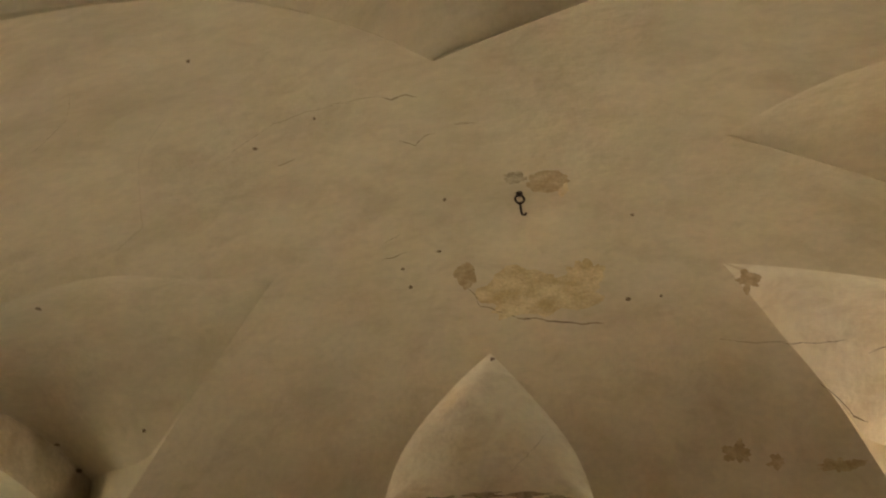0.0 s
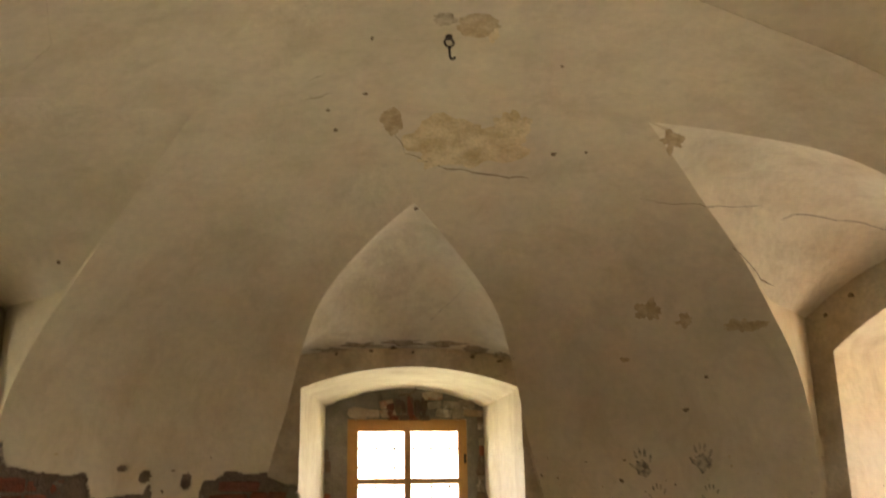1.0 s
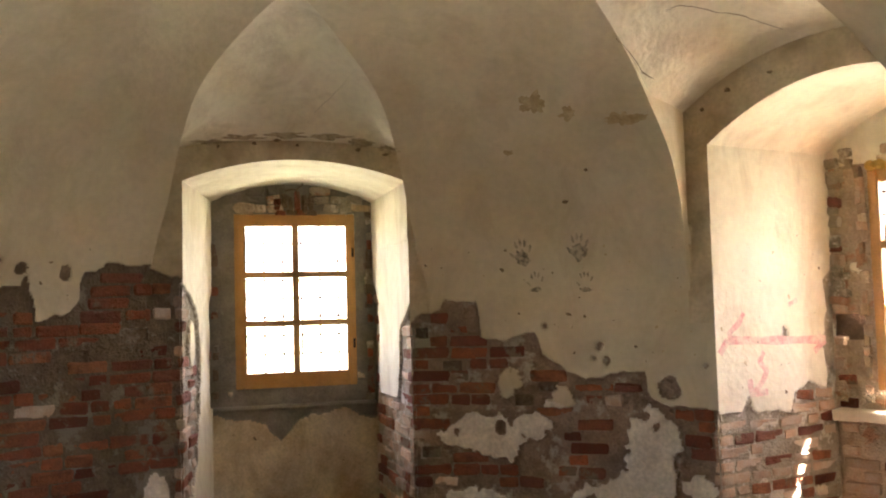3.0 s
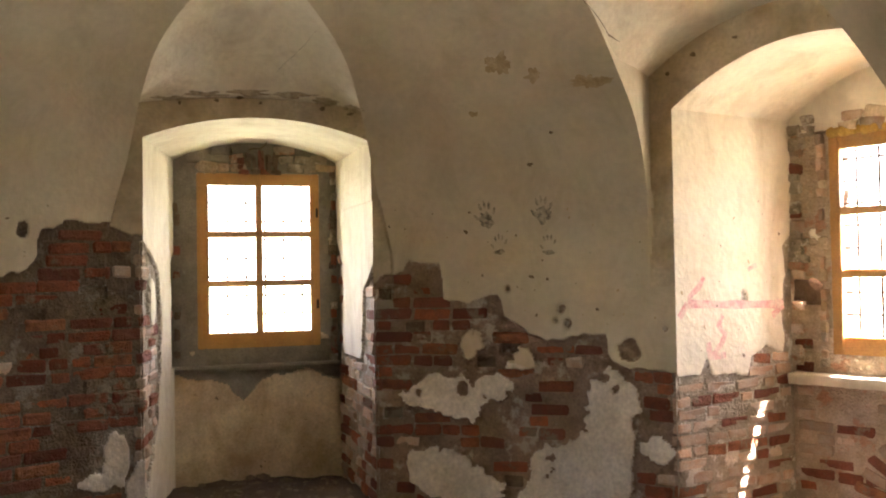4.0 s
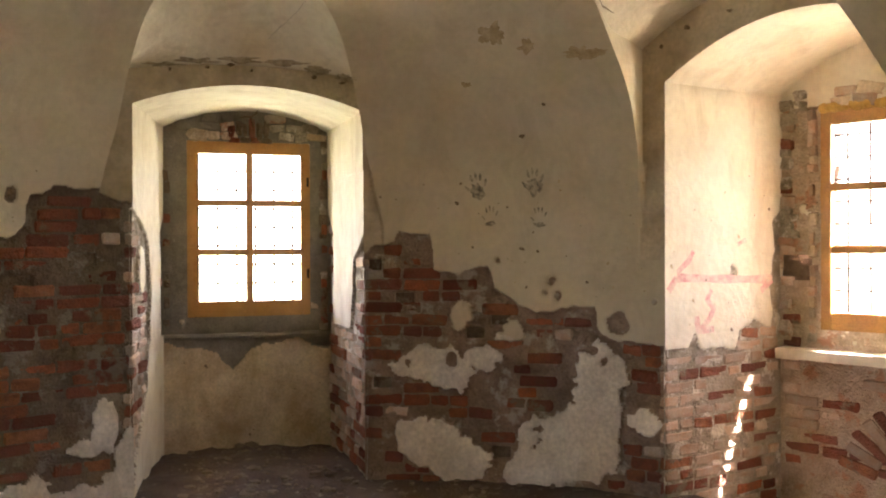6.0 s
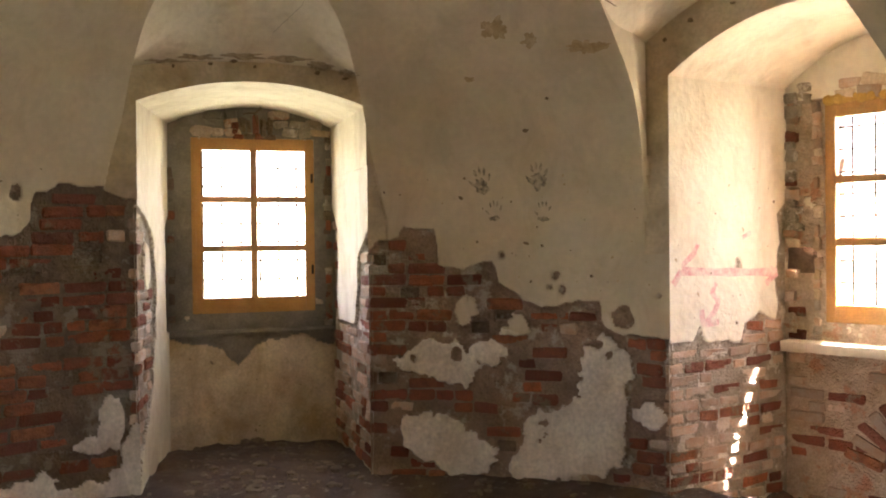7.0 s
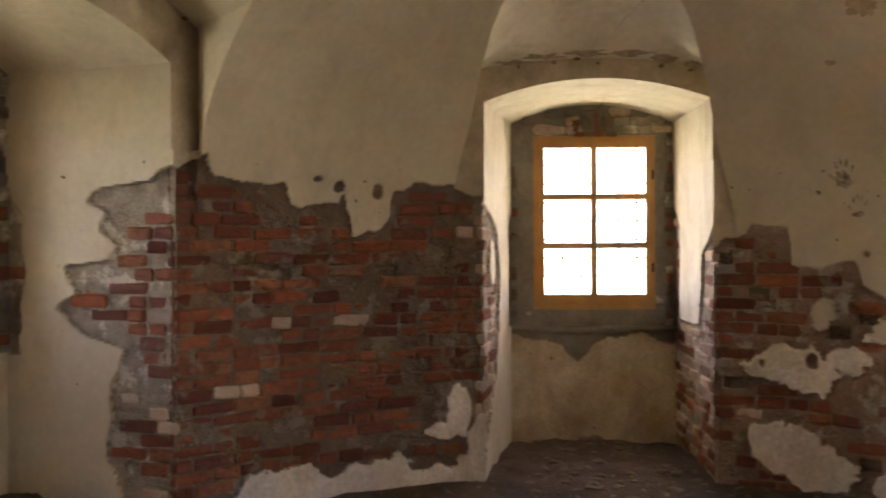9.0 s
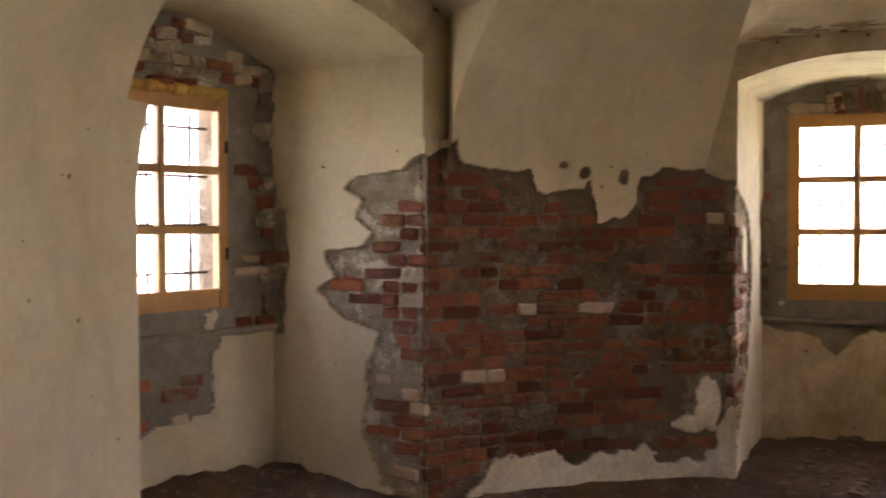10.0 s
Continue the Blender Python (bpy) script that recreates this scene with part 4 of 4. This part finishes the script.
def soot_print(x, z, size, turn, full, seed):
    u = right_u(x)
    if full:
        wall_patch("soot_mark", "wall_north_east", u, z, size * 0.42, size * 0.42, M_SOOT, "dark smudged print on the plaster", seed, ragged=0.5)
    else:
        wall_patch("soot_mark", "wall_north_east", u, z - size * 0.3, size * 0.40, size * 0.16, M_SOOT, "faint smudged print on the plaster", seed, ragged=0.6)
    for k, (dx, dz, lean) in enumerate(((-0.52, 0.10, 40), (-0.30, 0.62, 14), (-0.06, 0.74, 3), (0.18, 0.68, -8), (0.44, 0.42, -24))):
        wall_patch("soot_streak", "wall_north_east", u + dx * size, z + dz * size, size * 0.075, size * 0.20, M_SOOT, "", seed + k + 1, ragged=0.4, around=14, turn=lean + turn)


soot_print(2.13, 1.955, 0.125, 8, True, 200)
soot_print(2.44, 1.975, 0.125, -4, True, 210)
soot_print(2.20, 1.77, 0.095, 0, False, 220)
soot_print(2.46, 1.76, 0.095, 0, False, 230)

# small nicks and chips in the plaster
r = random.Random(33)
for face, count, low in (("wall_north_east", 70, 1.05), ("wall_north_west", 22, 1.75), ("wall_niche_east_left", 26, 1.0), ("wall_niche_west_right", 26, 0.3), ("wall_west", 30, 0.3), ("wall_niche_centre_end", 22, 0.05)):
    length, mask = FACES[face][3], FACES[face][2]
    for k in range(count):
        u, z = r.uniform(0.05, length - 0.05), r.uniform(low, 0.85 if face.endswith("end") else 2.05)
        if float(mask(np.array([u]), np.array([z]))[0]) < 0.04:
            continue
        size = 0.003 + 0.008 * r.random() ** 3
        wall_patch("chip", face, u, z, size * r.uniform(0.7, 2.0), size, r.choice((M_MORTAR, M_STAIN, M_CRACK)), "", 400 + k, ragged=0.6, around=10, lift=0.005, turn=r.uniform(-60, 60))

# faded pink paint on the sunlit niche side
PAINT = "wall_niche_east_left"


def paint_stroke(points, width, seed):
    ob, at, mask, length, z0, z1 = FACES[PAINT]
    pts = []
    for (u0, a0), (u1, a1) in zip(points, points[1:]):
        pts += [(u0 + (u1 - u0) * k / 8, a0 + (a1 - a0) * k / 8) for k in range(8)]
    pts.append(points[-1])
    verts, faces = [], []
    for k, (u, z) in enumerate(pts):
        p, q = pts[max(k - 1, 0)], pts[min(k + 1, len(pts) - 1)]
        l = math.hypot(q[0] - p[0], q[1] - p[1]) or 1
        w = width * (1 + 0.35 * float(fbm(k * 0.3, seed, 1, seed)))
        for sgn in (-1, 1):
            uu, zz = u - sgn * w * (q[1] - p[1]) / l, z + sgn * w * (q[0] - p[0]) / l
            x, y, nx, ny = at(uu)
            h = plaster_relief(PAINT, uu, zz) + 0.0016
            verts.append((x + nx * h, y + ny * h, zz))
        if k:
            n = 2 * k
            faces.append((n - 2, n - 1, n + 1, n))
    return mesh_object("paint_stroke", verts, faces, M_PINK, ob, "faded pink painted stroke")


paint_stroke([(0.10, 1.40), (0.45, 1.385), (0.85, 1.375), (0.97, 1.37)], 0.026, 301)
paint_stroke([(0.97, 1.37), (0.86, 1.30)], 0.022, 302)
paint_stroke([(0.97, 1.37), (0.90, 1.40)], 0.018, 303)
paint_stroke([(0.10, 1.40), (0.03, 1.32)], 0.022, 304)
paint_stroke([(0.10, 1.43), (0.20, 1.50), (0.24, 1.56)], 0.018, 305)
paint_stroke([(0.40, 1.32), (0.36, 1.26), (0.42, 1.20), (0.38, 1.14), (0.30, 1.08)], 0.018, 306)
paint_stroke([(0.27, 1.16), (0.28, 1.07), (0.42, 1.075)], 0.020, 307)
paint_stroke([(0.64, 1.60), (0.72, 1.63)], 0.014, 308)

# ---- rubble on the floor ----
r = random.Random(21)
verts, faces = [], []
for k in range(900):
    a, d = r.uniform(-2.6, 2.6), RAD - abs(r.gauss(0, 0.5))
    x, y = CX + d * math.sin(a), CY + d * math.cos(a)
    if k % 3 == 0:
        key = r.choice(("centre", "centre", "east", "west"))
        n = NICHES[key]
        p = niche_point(key, r.uniform(n["end"][0] + 0.05, n["end"][1] - 0.05), r.uniform(-0.2, n["deep"] - 0.03))
        x, y = p
    if y < 1.2:
        continue
    size = 0.012 + 0.035 * r.random() ** 3
    i, j = np.clip(np.searchsorted(xs, x), 0, len(xs) - 1), np.clip(np.searchsorted(ys, y), 0, len(ys) - 1)
    z = GZ[j, i]
    bm = bmesh.new()
    bmesh.ops.create_icosphere(bm, subdivisions=1, radius=size)
    base = len(verts)
    sx, sy, sz = r.uniform(0.7, 1.5), r.uniform(0.7, 1.2), r.uniform(0.4, 0.8)
    for v in bm.verts:
        f = r.uniform(0.75, 1.15)
        verts.append((x + v.co.x * sx * f, y + v.co.y * sy * f, z + v.co.z * sz * f))
    faces += [tuple(base + v.index for v in f.verts) for f in bm.faces]
    bm.free()
rubble = mesh_object("rubble", verts, faces, M_STONE)
tagged(rubble, "small brown stones and plaster crumbs on the floor", "rubble", kind="stuff")

# broken masonry round the windows
def chunk_mesh(seed, mat):
    """A split brick or a lump of mortar, about 1 x 1 x 1."""
    r = random.Random(seed)
    bm = bmesh.new()
    bmesh.ops.create_cube(bm, size=1)
    bmesh.ops.bevel(bm, geom=bm.edges[:], offset=0.13, segments=1, affect="EDGES")
    for v in bm.verts:
        v.co += Vector((r.uniform(-0.13, 0.13), r.uniform(-0.13, 0.13), r.uniform(-0.13, 0.13)))
    me = bpy.data.meshes.new("stone")
    bm.to_mesh(me)
    bm.free()
    me.materials.append(mat)
    return me


CHUNKS = {m.name: [chunk_mesh(k + 40, m) for k in range(7)] for m in (M_BRICK, M_BRICK_PALE, M_PALE_MORTAR, M_MORTAR, M_CEMENT, M_PARAPET, M_PARAPET_MORTAR)}


def chunk(face, name, u, z, size, mat, out=0.0, lean=0.0, r=rng):
    """A stone set into a wall face; size is its width, depth and height."""
    ob, at = FACES[face][0], FACES[face][1]
    x, y, nx, ny = at(u)
    b = new(name, r.choice(CHUNKS[mat.name]))
    b.parent = ob
    d = out - size[1] / 2
    b.matrix_world = pose(x + nx * d, y + ny * d, z, r.uniform(-6, 6), lean + r.uniform(-5, 5), math.degrees(math.atan2(ny, nx)) + 90 + r.uniform(-7, 7)) @ Matrix.Diagonal((*size, 1))


def head_height(key, u):
    """The niche's soffit over its end wall."""
    n = NICHES[key]
    e0, e1 = n["end"]
    a = u / (e1 - e0)
    return n["spring"] + (n["crown"] - n["spring"]) * (1 - (2 * a - 1) ** 2)


def broken_head(key, mats, seed, inside, courses=9):
    """Courses of broken stones between a window's head and the soffit."""
    r = random.Random(seed)
    n = NICHES[key]
    face = "wall_niche_%s_end" % key
    z, row = n["win"][3] + 0.045, 0
    while z < n["crown"] and row < courses:
        u = 0.03 + 0.05 * (row % 2)
        while u < n["end"][1] - n["end"][0] - 0.03:
            wide, high = r.uniform(0.07, 0.17), r.uniform(0.05, 0.075)
            c = u + wide / 2
            u += wide + r.uniform(0.0, 0.02)
            if z + 0.02 < head_height(key, c) and inside(c) and r.random() < 0.86:
                chunk(face, "stone", c, z, (wide, 0.07, high), r.choice(mats), r.uniform(-0.004, 0.022), r.uniform(-8, 8), r)
        z += 0.066
        row += 1


def broken_edge(key, u0, u1, z0, z1, mats, seed, fill=0.85):
    """A ragged upright strip of broken stones beside a window."""
    r = random.Random(seed)
    z = z0
    while z < z1:
        high = r.uniform(0.045, 0.085)
        wide = (u1 - u0) * r.uniform(0.55, 1.0)
        if r.random() < fill:
            chunk("wall_niche_%s_end" % key, "stone", u0 + wide / 2 if u0 < 0.5 else u1 - wide / 2, z, (wide, 0.08, high), r.choice(mats), r.uniform(0.0, 0.03), 0, r)
        z += high * 0.98


MID = (NICHES["centre"]["win"][0] + NICHES["centre"]["win"][1]) / 2 - NICHES["centre"]["end"][0]
broken_head("centre", (M_PALE_MORTAR, M_PARAPET_MORTAR, M_CEMENT, M_PALE_MORTAR, M_PARAPET), 5, lambda u: abs(u - MID) > 0.15)
r = random.Random(15)
for k in range(6):
    u = MID - 0.135 + 0.052 * k
    chunk("wall_niche_centre_end", "lintel_brick", u, 2.475 + 0.02 * (k % 2), (r.uniform(0.035, 0.05), 0.09, r.uniform(0.09, 0.16)), (M_BRICK, M_MORTAR, M_MORTAR)[k % 3], (0.03, 0.045, -0.01)[k % 3], r.uniform(-7, 7), r)
for k in range(4):
    chunk("wall_niche_centre_end", "lintel_brick", MID - 0.11 + 0.08 * k, 2.405, (0.075, 0.09, 0.035), (M_BRICK, M_MORTAR)[k % 2], 0.02, 0, r)
# a dark twig caught in the crack under the soffit
twig = new("twig")
twig.location = (*niche_point("centre", 0.10, 1.05), 2.575)
tagged(twig, "dark dry twig caught over the window", "twig")
part("stem", rod([(-0.07, 0.02, 0.0), (-0.03, -0.01, 0.006), (0.01, -0.03, 0.002), (0.045, -0.05, 0.03), (0.055, -0.055, 0.05)], 0.006), M_CRACK, twig, smooth=60)
part("side_shoot", rod([(0.005, -0.028, 0.004), (0.02, -0.03, -0.03), (0.03, -0.02, -0.07)], 0.005), M_CRACK, twig, smooth=60)
broken_edge("centre", 0.0, 0.055, 0.98, 2.42, (M_MORTAR, M_CEMENT, M_BRICK), 7, 0.55)
broken_edge("centre", 1.165, 1.225, 0.98, 2.42, (M_MORTAR, M_BRICK, M_PALE_MORTAR), 8, 0.7)
broken_head("east", (M_PALE_MORTAR, M_BRICK_PALE, M_PARAPET, M_PALE_MORTAR, M_PARAPET_MORTAR), 6, lambda u: True, 2)
broken_edge("east", -0.01, 0.11, 1.56, 2.56, (M_PALE_MORTAR, M_PARAPET_MORTAR, M_PALE_MORTAR, M_BRICK_PALE, M_BRICK), 16)
broken_edge("east", -0.01, 0.07, 0.94, 1.36, (M_PALE_MORTAR, M_BRICK_PALE, M_PARAPET_MORTAR), 17)
broken_edge("east", 0.185, 0.24, 1.0, 2.45, (M_PALE_MORTAR, M_BRICK_PALE, M_PARAPET), 18, 0.7)
broken_head("west", (M_BRICK, M_PALE_MORTAR, M_PARAPET_MORTAR, M_PARAPET, M_PALE_MORTAR), 9, lambda u: True)
broken_edge("west", 1.36, 1.49, 1.02, 2.62, (M_MORTAR, M_BRICK, M_CEMENT, M_PALE_MORTAR), 19)
